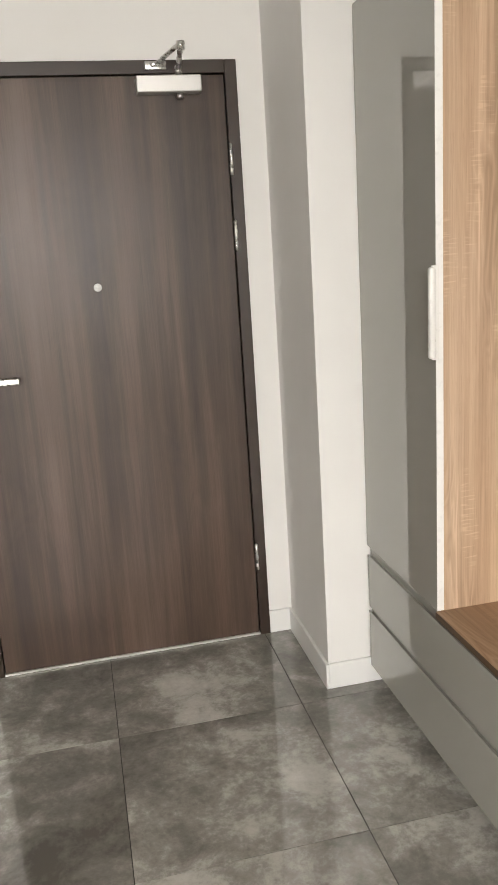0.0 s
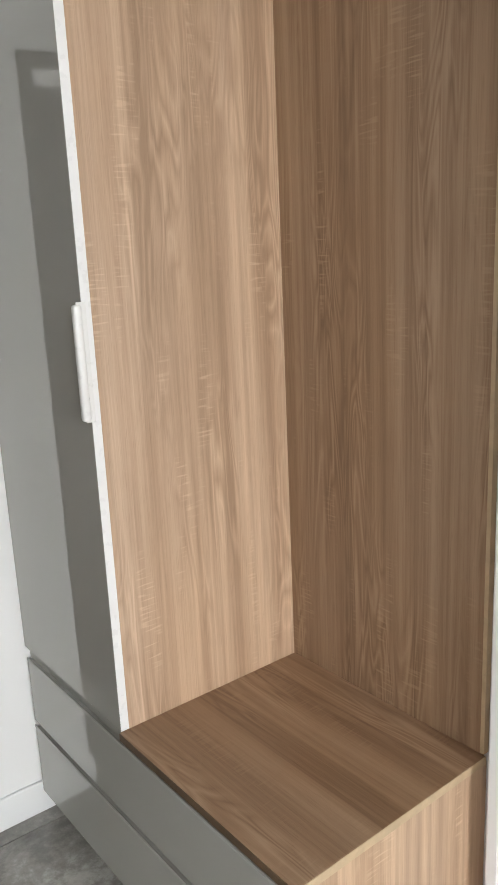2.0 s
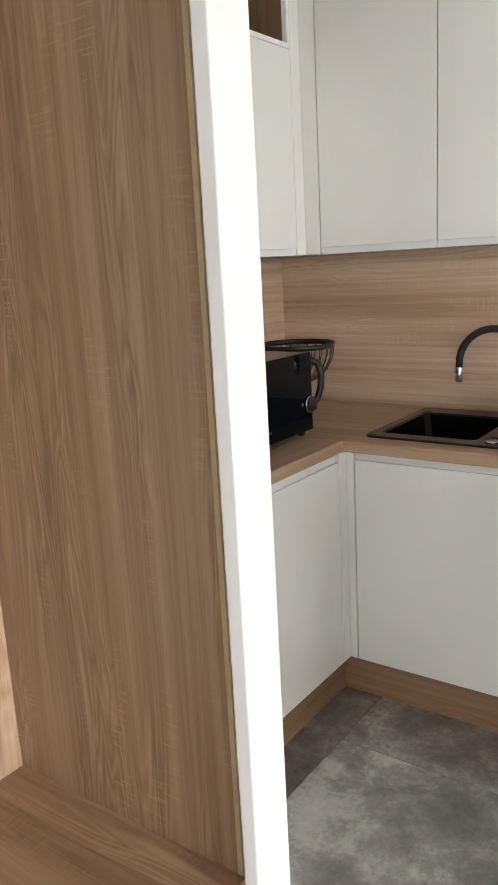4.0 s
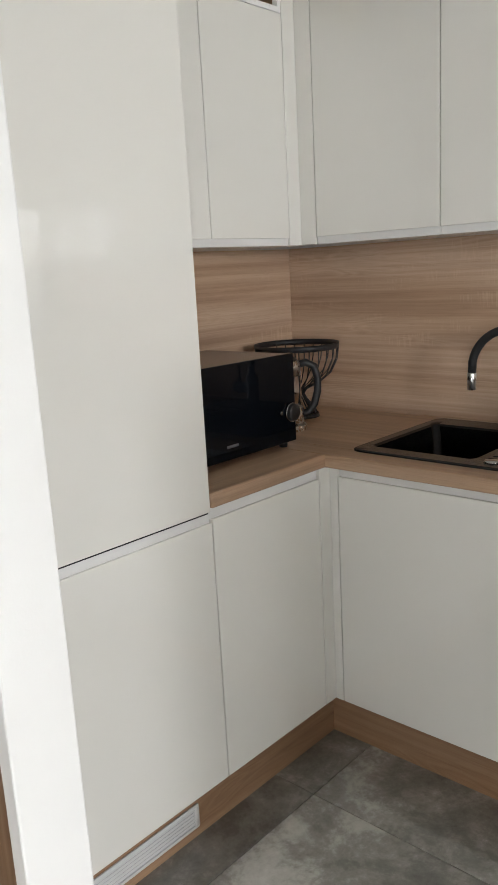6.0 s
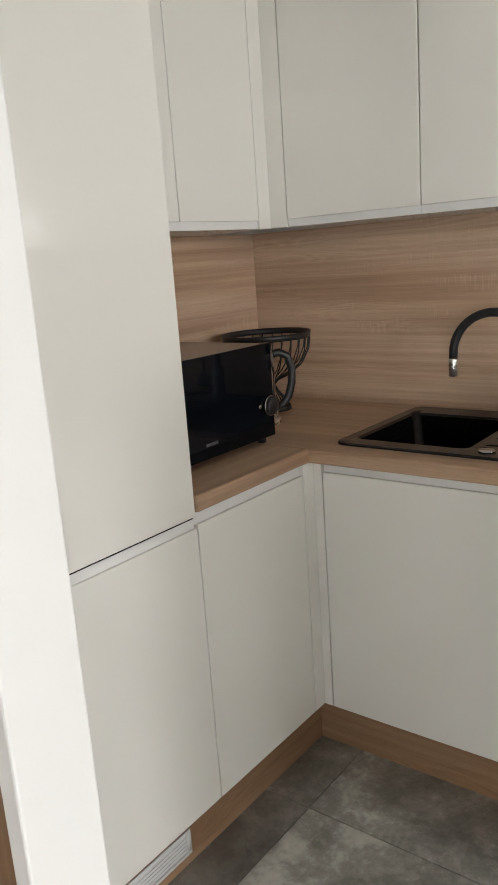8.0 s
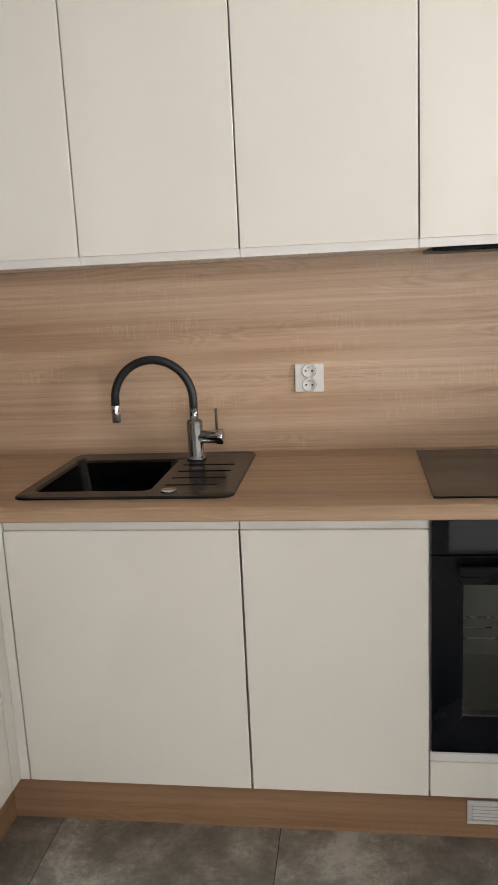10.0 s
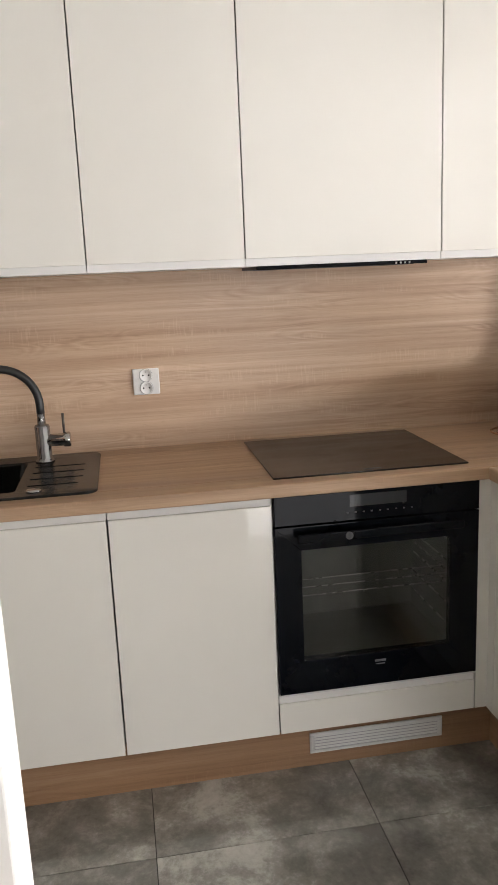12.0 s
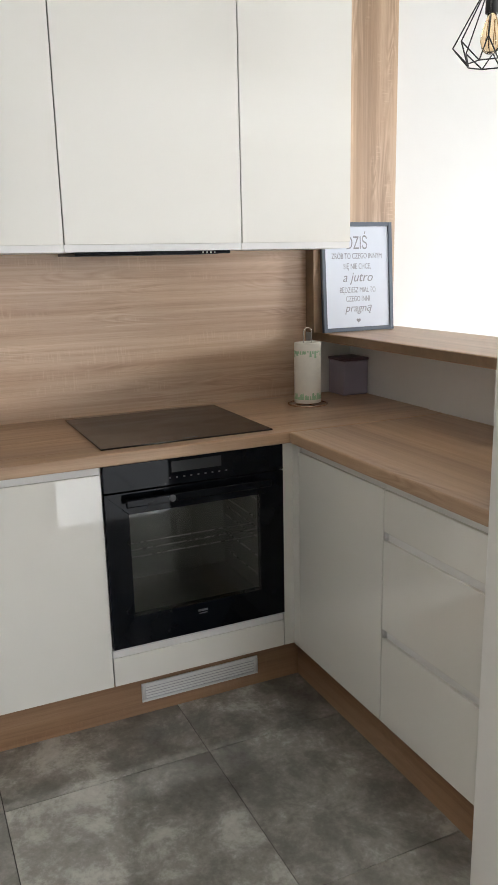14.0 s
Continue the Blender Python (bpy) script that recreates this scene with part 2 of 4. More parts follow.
POSTER = plain("white_poster_paper", (0.70, 0.74, 0.82), 0.55, vary=0.01)
INK = plain("grey_ink", (0.28, 0.28, 0.31), 0.7)
YELLOW = plain("yellow_glaze", (0.72, 0.52, 0.12), 0.25, vary=0.05)
BRASSWIRE = plain("copper_wire", (0.75, 0.55, 0.42), 0.2, 1.0)
HOOKMETAL = plain("pewter_hook", (0.16, 0.14, 0.12), 0.35, 0.9)
AMBER = glass_material("amber_bulb_glass", (1.0, 0.78, 0.5))
CLEAR = glass_material("clear_glass")
OVENGLASS = glass_material("smoked_oven_glass", (0.62, 0.64, 0.61))
FILAMENT = plain("filament", (0.35, 0.2, 0.1), 0.4, 1.0)

# ---- building helpers ----


def box(x0, x1, y0, y1, z0, z1, bevel=0.0, seg=2):
    bm = bmesh.new()
    bmesh.ops.create_cube(bm, size=1.0, matrix=Matrix.Translation(((x0 + x1) / 2, (y0 + y1) / 2, (z0 + z1) / 2)) @ Matrix.Diagonal((x1 - x0, y1 - y0, z1 - z0, 1)))
    if bevel:
        bmesh.ops.bevel(bm, geom=bm.edges[:], offset=bevel, segments=seg, affect="EDGES", profile=0.5)
    return bm


def join(*bms):
    """One bmesh out of several."""
    out = bmesh.new()
    for b in bms:
        me = bpy.data.meshes.new("tmp")
        b.to_mesh(me)
        b.free()
        out.from_mesh(me)
        bpy.data.meshes.remove(me)
    return out


def moved(bm, m):
    bmesh.ops.transform(bm, matrix=m, verts=bm.verts[:])
    return bm


def tube(points, r, seg=10, closed=False):
    """A round rod along points."""
    bm = bmesh.new()
    pts = [Vector(p) for p in points]
    rings, n = [], len(pts)
    up = None
    for i, p in enumerate(pts):
        d = (pts[(i + 1) % n] - pts[i - 1]) if closed else (pts[min(i + 1, n - 1)] - pts[max(i - 1, 0)])
        d.normalize()
        if up is None:
            up = d.orthogonal().normalized()
        up = (up - d * up.dot(d)).normalized()
        side = d.cross(up)
        rings.append([bm.verts.new(p + r * (math.cos(a) * up + math.sin(a) * side)) for a in (2 * math.pi * k / seg for k in range(seg))])
    pairs = list(zip(rings, rings[1:])) + ([(rings[-1], rings[0])] if closed else [])
    for a, b in pairs:
        for k in range(seg):
            bm.faces.new((a[k], a[(k + 1) % seg], b[(k + 1) % seg], b[k]))
    if not closed:
        bm.faces.new(rings[0][::-1])
        bm.faces.new(rings[-1])
    bmesh.ops.recalc_face_normals(bm, faces=bm.faces[:])
    return bm


def lathe(profile, centre=(0, 0, 0), seg=32, axis="z", ring=False):
    """A turned shape from (radius, height) pairs."""
    bm = bmesh.new()
    rings = []
    for r, h in profile:
        rings.append([bm.verts.new((max(r, 1e-5) * math.cos(a), max(r, 1e-5) * math.sin(a), h)) for a in (2 * math.pi * k / seg for k in range(seg))])
    for a, b in zip(rings, rings[1:] + ([rings[0]] if ring else [])):
        for k in range(seg):
            bm.faces.new((a[k], a[(k + 1) % seg], b[(k + 1) % seg], b[k]))
    if not ring:
        bm.faces.new(rings[0][::-1])
        bm.faces.new(rings[-1])
    bmesh.ops.remove_doubles(bm, verts=bm.verts[:], dist=1e-4)
    turn = {"z": Matrix(), "x": Matrix.Rotation(radians(-90), 4, "Y"), "y": Matrix.Rotation(radians(90), 4, "X")}[axis]
    moved(bm, Matrix.Translation(centre) @ turn)
    bmesh.ops.recalc_face_normals(bm, faces=bm.faces[:])
    return bm


def mesh_object(name, bm, material, smooth=True):
    """Curved and bevelled faces are smooth, broad flat faces stay flat."""
    for f in bm.faces:
        f.smooth = smooth and f.calc_area() < 0.002
    me = bpy.data.meshes.new(name)
    bm.to_mesh(me)
    bm.free()
    me.materials.append(material)
    return new(name, me)


def part(name, bm, material, parent, label=""):
    """One mesh, made in world coordinates, under a thing or a part."""
    ob = mesh_object(name, bm, material)
    ob.parent = parent
    ob.matrix_parent_inverse = Matrix.Translation(BASE.get(parent.name, (0, 0, 0))).inverted()
    BASE[ob.name] = (0, 0, 0)
    return tagged(ob, label)


BASE = {}


def thing(name, at, label, category, group="", kind=""):
    ob = new(name)
    ob.location = at
    ob.empty_display_size = 0.05
    BASE[ob.name] = at
    return tagged(ob, label, category, group, kind)


def solid(name, bm, material, label, category, group="", kind=""):
    return tagged(mesh_object(name, bm, material), label, category, group, kind)


def structure(name, bm, material, label, category):
    return solid(name, bm, material, label, category, kind="structure")


def arc(c, r, a0, a1, n, plane="yz"):
    """Points of a circle's arc, degrees."""
    out = []
    for k in range(n + 1):
        a = radians(a0 + (a1 - a0) * k / n)
        u, v = r * math.cos(a), r * math.sin(a)
        out.append({"yz": (c[0], c[1] + u, c[2] + v), "xz": (c[0] + u, c[1], c[2] + v), "xy": (c[0] + u, c[1] + v, c[2])}[plane])
    return out


# ---- the shell ----
H = 2.62
WEST, EAST, NORTH, FARWEST = -0.75, 3.335, 2.87, -3.6
PX0, PX1, PY = 1.468, 1.482, 1.273
POST_X, POST_Y = 1.396, 1.300         # hall side and back of the wider end post
structure("wall_north", join(box(WEST - 0.15, -0.331, NORTH, NORTH + 0.2, 0, H), box(0.715, PX0, NORTH, NORTH + 0.2, 0, H), box(-0.331, 0.715, NORTH, NORTH + 0.2, 2.080, H)), PAINT, "white painted wall around the dark entrance door", "wall")
structure("wall_pier", box(0.808, PX0, 2.415, NORTH, 0, H), PAINT, "white painted pier beside the wardrobe", "wall")
structure("wall_partition", join(box(POST_X, PX1, PY, POST_Y, 0, H, 0.003), box(PX0, PX1 - 0.001, POST_Y, NORTH, 0, H)), PAINT, "thin white partition between hall and kitchen", "wall")
structure("wall_pier_south", box(1.63, 1.731, -0.60, 0.199, 0, 1.31, 0.003), PAINT, "low white wall pier at the end of the peninsula", "wall")
structure("wall_kitchen_north", box(PX1, EAST, 2.445, 2.60, 0, H), PAINT, "white kitchen wall behind cabinets", "wall")
structure("wall_east", box(EAST, EAST + 0.15, SOUTH, 2.60, 0, H), PAINT, "white painted wall beside the breakfast bar", "wall")
# unseen wall stops here: west fill light reaches the kitchen, not the wardrobe
WESTEND = 0.3
structure("wall_west", join(box(WEST - 0.15, WEST, WESTEND, NORTH, 0, H), box(FARWEST, WEST - 0.15, WESTEND, WESTEND + 0.15, 0, H)), PAINT, "plain white hall wall", "wall")
wy0, wy1, wz0, wz1 = WEST_FILL_WINDOW
structure("wall_far_west", join(box(FARWEST - 0.15, FARWEST, SOUTH - 0.2, wy0, 0, H), box(FARWEST - 0.15, FARWEST, wy1, WESTEND + 0.15, 0, H), box(FARWEST - 0.15, FARWEST, wy0, wy1, 0, wz0), box(FARWEST - 0.15, FARWEST, wy0, wy1, wz1, H)), PAINT, "unseen plain white wall with an added window", "wall")
structure("wall_low", box(1.731, EAST, -0.60, -0.47, 0, 1.129), PAINT, "low white wall carrying the breakfast bar", "wall")
structure("ceiling", box(FARWEST - 0.15, EAST + 0.15, SOUTH - 0.2, NORTH + 0.2, H, H + 0.12), CEILING, "plain white ceiling", "ceiling")
south_parts, edge = [], FARWEST
for wx0, wx1, wz0, wz1 in WINDOWS:
    south_parts += [box(edge, wx0, SOUTH - 0.2, SOUTH, 0, H), box(wx0, wx1, SOUTH - 0.2, SOUTH, 0, wz0), box(wx0, wx1, SOUTH - 0.2, SOUTH, wz1, H)]
    edge = wx1
south_parts.append(box(edge, EAST + 0.15, SOUTH - 0.2, SOUTH, 0, H))
structure("wall_south", join(*south_parts), PAINT, "white window wall of the living room", "wall")


def make_window(n, x0, x1, z0, z1):
    w = thing("window_%d" % n, ((x0 + x1) / 2, SOUTH - 0.15, z0), "white framed window with clear glass", "window", kind="structure")
    y0, y1, f = SOUTH - 0.17, SOUTH - 0.10, 0.055
    part("window_frame", join(box(x0, x0 + f, y0, y1, z0, z1), box(x1 - f, x1, y0, y1, z0, z1), box(x0 + f, x1 - f, y0, y1, z0, z0 + f), box(x0 + f, x1 - f, y0, y1, z1 - f, z1)), WHITEPLASTIC, w)
    pane = part("pane", box(x0 + f, x1 - f, SOUTH - 0.14, SOUTH - 0.132, z0 + f, z1 - f), CLEAR, w, "clear glass pane")
    pane.visible_shadow = False


# frame and pane dressed round the added west fill lamp
def make_west_fill_window(y0, y1, z0, z1):
    w = thing("window_5", (FARWEST - 0.1, (y0 + y1) / 2, z0), "wide white framed window, unseen and added for fill light", "window", kind="structure")
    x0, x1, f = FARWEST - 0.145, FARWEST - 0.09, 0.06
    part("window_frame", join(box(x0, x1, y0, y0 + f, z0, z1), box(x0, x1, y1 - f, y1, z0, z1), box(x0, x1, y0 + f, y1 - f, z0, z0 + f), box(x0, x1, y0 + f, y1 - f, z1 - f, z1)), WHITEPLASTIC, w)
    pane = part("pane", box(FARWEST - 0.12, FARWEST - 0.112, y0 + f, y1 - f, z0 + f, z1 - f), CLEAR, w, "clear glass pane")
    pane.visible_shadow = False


make_west_fill_window(*WEST_FILL_WINDOW)
# includes the added fourth opening, which has no known counterpart
for n, wdims in enumerate(WINDOWS):
    make_window(n + 1, *wdims)


def skirting(x0, x1, y0, y1):
    return box(x0, x1, y0, y1, 0, 0.092, 0.003)


structure("baseboard", join(skirting(0.715, 0.808, NORTH - 0.012, NORTH), skirting(0.796, 0.808, 2.403, NORTH - 0.012), skirting(0.808, 1.004, 2.403, 2.415)), SKIRT, "white lacquered skirting board round the pier", "baseboard")
structure("baseboard_west", skirting(WEST, WEST + 0.012, WESTEND, NORTH), SKIRT, "white lacquered skirting board", "baseboard")
structure("ground", box(-60, 60, -120, 60, -3.2, -3.0), plain("grass_ground", (0.07, 0.09, 0.04), 0.95, vary=0.3, scale=0.5), "green ground outside far below", "ground")



def sky_backdrop():
    """Bright sky above a far line of trees."""
    m, n, l, b = mat("sky_and_far_trees")
    sep, tc = n.new("ShaderNodeSeparateXYZ"), n.new("ShaderNodeTexCoord")
    l.new(tc.outputs["Object"], sep.inputs[0])
    ragged = noise_tex(n, l, mapped(n, l, (1, 1, 1)), 3.2, 6, 0.7)
    height = math_node(n, l, "ADD", sep.outputs[2], math_node(n, l, "MULTIPLY", math_node(n, l, "SUBTRACT", ragged, 0.5), 0.8))
    light = ramp(n, l, math_node(n, l, "SUBTRACT", height, 1.75), [(0.45, (0.10, 0.105, 0.095)), (0.58, (0.93, 0.97, 1.0))])
    b.inputs["Base Color"].default_value = (0, 0, 0, 1)
    b.inputs["Roughness"].default_value = 1.0
    l.new(light, b.inputs["Emission Color"])
    b.inputs["Emission Strength"].default_value = 15.0
    structure("backdrop", box(-5.0, 4.5, -8.05, -8.0, 0.0, 5.0), m, "pale sky above a far line of trees", "backdrop")


sky_backdrop()

# ---- entrance door ----


def entrance_door():
    d = thing("door_1", (0.18, 2.86, 0), "closed dark brown wood-look entrance door with steel fittings", "door", kind="structure")
    y0 = 2.857
    part("door_frame", join(box(-0.338, -0.300, y0, 2.94, 0, 2.098, 0.002), box(0.668, 0.708, y0, 2.94, 0, 2.098, 0.002), box(-0.300, 0.668, y0, 2.94, 2.056, 2.098, 0.002)), DOORFRAME, d, "very dark brown frame")
    leaf = part("leaf", box(-0.297, 0.665, 2.866, 2.926, 0.009, 2.053, 0.002), DOORWOOD, d, "dark brown laminate leaf with upright grain")
    part("threshold", box(-0.300, 0.668, 2.860, 2.95, 0.0, 0.0085, 0.001), SILVER, d, "thin steel threshold")
    for z0, z1 in ((1.736, 1.829), (1.486, 1.578), (0.285, 0.380)):
        part("hinge", lathe([(0.003, z0 - 0.006), (0.0065, z0 - 0.004), (0.0065, z0 + 0.02), (0.0058, z0 + 0.021), (0.0065, z0 + 0.022), (0.0065, z1 + 0.002), (0.003, z1 + 0.006)], (0.6705, 2.851, 0), 14), STEEL, d, "steel pin hinge")
    part("peephole", lathe([(0.014, 0), (0.014, 0.003), (0.011, 0.005), (0.006, 0.005), (0.005, 0.002)], (0.184, 2.866, 1.387), 20, "y"), WHITEPLASTIC, leaf, "pale peephole ring")
    part("door_handle", join(lathe([(0.026, 0), (0.026, 0.008), (0.012, 0.009), (0.010, 0.05)], (-0.235, 2.866, 1.103), 20, "y"), box(-0.25, -0.104, 2.797, 2.817, 1.089, 1.112, 0.004)), STEEL, leaf, "brushed steel lever handle")
    part("lock_rosette", lathe([(0.026, 0), (0.026, 0.008), (0.008, 0.009), (0.008, 0.012)], (-0.235, 2.866, 0.985), 20, "y"), STEEL, leaf, "steel lock rosette")
    closer = part("door_closer", box(0.371, 0.582, 2.812, 2.866, 1.992, 2.044, 0.004), SILVER, d, "silver door closer with folded arm")
    part("spindle", join(lathe([(0.011, 1.975), (0.014, 1.980), (0.014, 1.992)], (0.512, 2.838, 0), 16), lathe([(0.012, 2.044), (0.012, 2.072), (0.009, 2.076)], (0.512, 2.838, 0), 16)), STEEL, closer)
    part("arm", join(tube([(0.512, 2.838, 2.068), (0.500, 2.72, 2.072), (0.487, 2.60, 2.076)], 0.009, 10), tube([(0.487, 2.60, 2.066), (0.487, 2.60, 2.088)], 0.013, 12), tube([(0.487, 2.60, 2.083), (0.465, 2.72, 2.083), (0.440, 2.845, 2.080)], 0.007, 10)), STEEL, closer, "folded steel arm")
    part("arm_bracket", join(box(0.405, 0.475, 2.845, 2.857, 2.066, 2.092, 0.002), box(0.425, 0.455, 2.83, 2.848, 2.074, 2.087, 0.002)), STEEL, closer)
    d.scale = (1, 1, 0.9905)
    d.location.x += 0.007


entrance_door()

# ---- hall wardrobe ----
WX, WB, WR = 0.956, 1.453, 1.348   # front, back board, open end
WT, WN = 1.903, 2.413              # niche side of the tall cabinet, pier end


def drawer_cabinet():
    d = thing("drawer_cabinet", (1.2, 1.87, 0), "low light grey gloss drawer cabinet under an oak bench board", "cabinet")
    part("body", box(0.977, WB + 0.012, WR + 0.018, WN - 0.011, 0.065, 0.477), GLOSS_EDGE, d)
    part("side_panel", box(0.977, WB + 0.012, WR, WR + 0.017, 0.0, 0.477, 0.001), OAK_V, d, "pale oak end panel")
    # black colour stands in for the shadow of the toe space
    part("plinth", box(1.005, 1.02, WR + 0.018, WN - 0.002, 0.0, 0.064), BLACK, d, "recessed plinth, black for the toe-space shadow")
    for z0, z1 in ((0.066, 0.262), (0.284, 0.462)):
        drawer = part("drawer_front", box(WX, WX + 0.019, WR, WN - 0.011, z0, z1, 0.0015), GREYGLOSS, d, "light grey gloss handleless drawer front")
        part("edge_band", box(WX + 0.0006, WX + 0.019, WR - 0.0013, WR - 0.0002, z0, z1), GLOSS_EDGE, drawer, "white edge band")
    for z in (0.262, 0.462):
        part("grip_profile", join(box(WX + 0.013, WX + 0.0205, WR + 0.002, WN, z, z + 0.0215), box(WX + 0.0005, WX + 0.004, WR + 0.004, WN - 0.004, z - 0.004, z + 0.004, 0.001)), GREYGLOSS, d, "recessed grip channel")
    return d


def tall_cabinet():
    d = thing("tall_cabinet", (1.2, 2.16, 0.48), "tall light grey gloss wardrobe with pale oak side", "wardrobe")
    part("body", box(0.978, WB + 0.012, WT + 0.020, WN, 0.4785, 2.125), GLOSS_EDGE, d)
    part("side_panel", box(0.977, WB + 0.002, WT + 0.0002, WT + 0.019, 0.4785, 2.125, 0.0008), OAK_V, d, "pale sonoma oak side panel")
    door = part("door", box(WX, WX + 0.0195, WT - 0.0015, WN - 0.002, 0.4985, 2.112, 0.0012), GREYGLOSS, d, "light grey high-gloss door")
    part("edge_band", box(WX + 0.0006, WX + 0.0195, WT - 0.0028, WT - 0.0017, 0.4985, 2.112), GLOSS_EDGE, door, "white edge band")
    handle = join(box(0.934, 0.951, 1.886, 1.9025, 1.176, 1.396, 0.006, 3), box(0.945, 0.964, 1.8985, 1.9030, 1.172, 1.400, 0.0015))
    part("handle", handle, PROFILE, door, "white edge grip handle")
    return d


def upper_cabinet():
    d = thing("upper_cabinet", (1.2, 1.87, 2.13), "light grey gloss top cabinet above the coat niche", "cabinet")
    part("body", box(0.978, WB + 0.012, WR, WN, 2.1265, 2.60), GLOSS_EDGE, d)
    for y0, y1 in ((WR, 1.872), (1.876, WN - 0.002)):
        part("door", box(WX, WX + 0.02, y0, y1, 2.134, 2.60, 0.0015), GREYGLOSS, d, "light grey high-gloss flap door")
    return d


drawer_cabinet()
tall_cabinet()
upper_cabinet()
bench = thing("bench_board", (1.2, 1.62, 0.48), "brown oak bench board on the drawer cabinet", "bench")
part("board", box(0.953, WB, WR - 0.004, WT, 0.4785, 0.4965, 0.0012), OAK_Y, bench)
# band colour includes the shade at the front edge
part("edge_band", box(0.9515, 0.9528, WR - 0.004, WT - 0.002, 0.479, 0.4955), BENCH_EDGE_SHADED, bench, "brown front edge band")
part("end_band", box(0.953, WB, WR - 0.0055, WR - 0.0042, 0.479, 0.496), OAK_EDGE, bench, "pale oak end band")
coat_board = thing("coat_board", (1.46, 1.62, 0.5), "tall oak back board, coat niche shade put in its tones", "panel")
part("board", box(WB, PX0 - 0.001, WR + 0.008, WT + 0.019, 0.4785, 2.125, 0.0006), OAK_BACK_SHADED, coat_board)
part("edge_band", box(WB - 0.0018, PX0 - 0.001, WR - 0.0016, WR + 0.0075, 0.4985, 2.125, 0.0006), OAK_EDGE, coat_board, "pale oak edge band")


def coat_hook(y, z):
    d = thing("coat_hook", (WB, y, z), "dark pewter double coat hook screwed to the oak board", "hook", "coat hooks")
    part("plate", box(WB - 0.005, WB - 0.0003, y - 0.012, y + 0.012, z - 0.03, z + 0.045, 0.003), HOOKMETAL, d)
    part("prong", tube([(WB - 0.004, y, z - 0.012), (WB - 0.022, y, z - 0.024), (WB - 0.04, y, z - 0.018), (WB - 0.045, y, z + 0.006)], 0.005, 10), HOOKMETAL, d)
    part("upper_prong", tube([(WB - 0.004, y, z + 0.02), (WB - 0.03, y, z + 0.028), (WB - 0.06, y, z + 0.05)], 0.005, 10), HOOKMETAL, d)


coat_hook(1.79, 2.02)

# ---- kitchen: cabinets ----
FY, FX, FP = 1.838, 2.733, 0.128        # front planes: north run, east run, peninsula
KY, KX, KP = 1.887, 2.783, 0.088        # plinths
SX, SY = 3.320, 2.431                   # splashback faces
CT, CB = 0.911, 0.873                   # worktop top and underside
DB, DT = 0.151, 0.845                   # base doors


def front_y(d, name, x0, x1, z0, z1, label="white gloss handleless door", face=FY, sign=1):
    return part(name, box(x0, x1, min(face, face + sign * 0.019), max(face, face + sign * 0.019), z0, z1, 0.0015), GLOSS, d, label)


def front_x(d, name, y0, y1, z0, z1, label="white gloss handleless door", face=FX):
    return part(name, box(face, face + 0.019, y0, y1, z0, z1, 0.0015), GLOSS, d, label)


fridge = thing("fridge_cabinet", (1.95, 2.14, 0), "tall white gloss built-in fridge housing", "cabinet")
part("body", box(1.60, 2.262, FY + 0.021, 2.444, 0.152, 2.60), GLOSS_EDGE, fridge)
front_y(fridge, "upper_door", 1.612, 2.2605, 0.8655, 2.595, "tall white high-gloss fridge door")
front_y(fridge, "lower_door", 1.612, 2.2625, DB, 0.838, "white gloss freezer door")
part("grip_profile", box(1.612, 2.2605, FY + 0.008, FY + 0.0205, 0.838, 0.859), RECESS, fridge, "recessed white grip channel")
# solid dark strip puts the shade below the upper door into colour
part("gap_shade_strip", box(1.612, 2.2605, FY + 0.0085, FY + 0.0205, 0.8592, 0.8654), DARKHOLE, fridge, "dark strip painted as the shade in the gap")
part("filler", box(1.553, 1.610, FY + 0.001, FY + 0.02, DB, 2.60), GLOSS_EDGE, fridge)

north_base = thing("base_cabinet", (2.5, 2.14, 0.15), "white gloss base cabinet with a recessed grip rail", "cabinet", "base cabinets")
part("body", box(2.2635, FX + 0.018, FY + 0.021, 2.444, 0.152, CB - 0.001), GLOSS_EDGE, north_base)
front_y(north_base, "door", 2.2665, 2.684, DB, DT)
part("filler", box(2.687, FX + 0.0185, FY, FY + 0.0205, DB, CB - 0.001, 0.001), GLOSS, north_base)
part("grip_profile", box(2.2635, 2.684, FY + 0.010, FY + 0.0205, DT, CB - 0.001), RECESS, north_base, "recessed white grip rail")


def east_unit(y0, y1, label="white gloss base cabinet with a recessed grip rail"):
    d = thing("base_cabinet", (3.0, (y0 + y1) / 2, 0.15), label, "cabinet", "base cabinets")
    part("body", box(FX + 0.021, 3.31, y0 + 0.001, y1 - 0.001, 0.152, 0.72 if y1 > 1.3 else CB - 0.001), GLOSS_EDGE, d)
    front_x(d, "door", y0 + 0.0014, y1 - 0.0014, DB, DT)
    part("grip_profile", box(FX + 0.010, FX + 0.0205, y0, y1, DT, CB - 0.001), RECESS, d, "recessed white grip rail")
    return d


sink_unit = east_unit(1.2125, 1.8095, "white gloss sink cabinet with a recessed grip rail")
part("filler", box(FX, FX + 0.019, 1.8115, FY - 0.0005, DB, CB - 0.001, 0.001), GLOSS, sink_unit)
east_unit(0.767, 1.2105, "narrow white gloss dishwasher front")

oven_unit = thing("oven_cabinet", (3.0, 0.466, 0.15), "white gloss oven housing with a low panel", "cabinet")
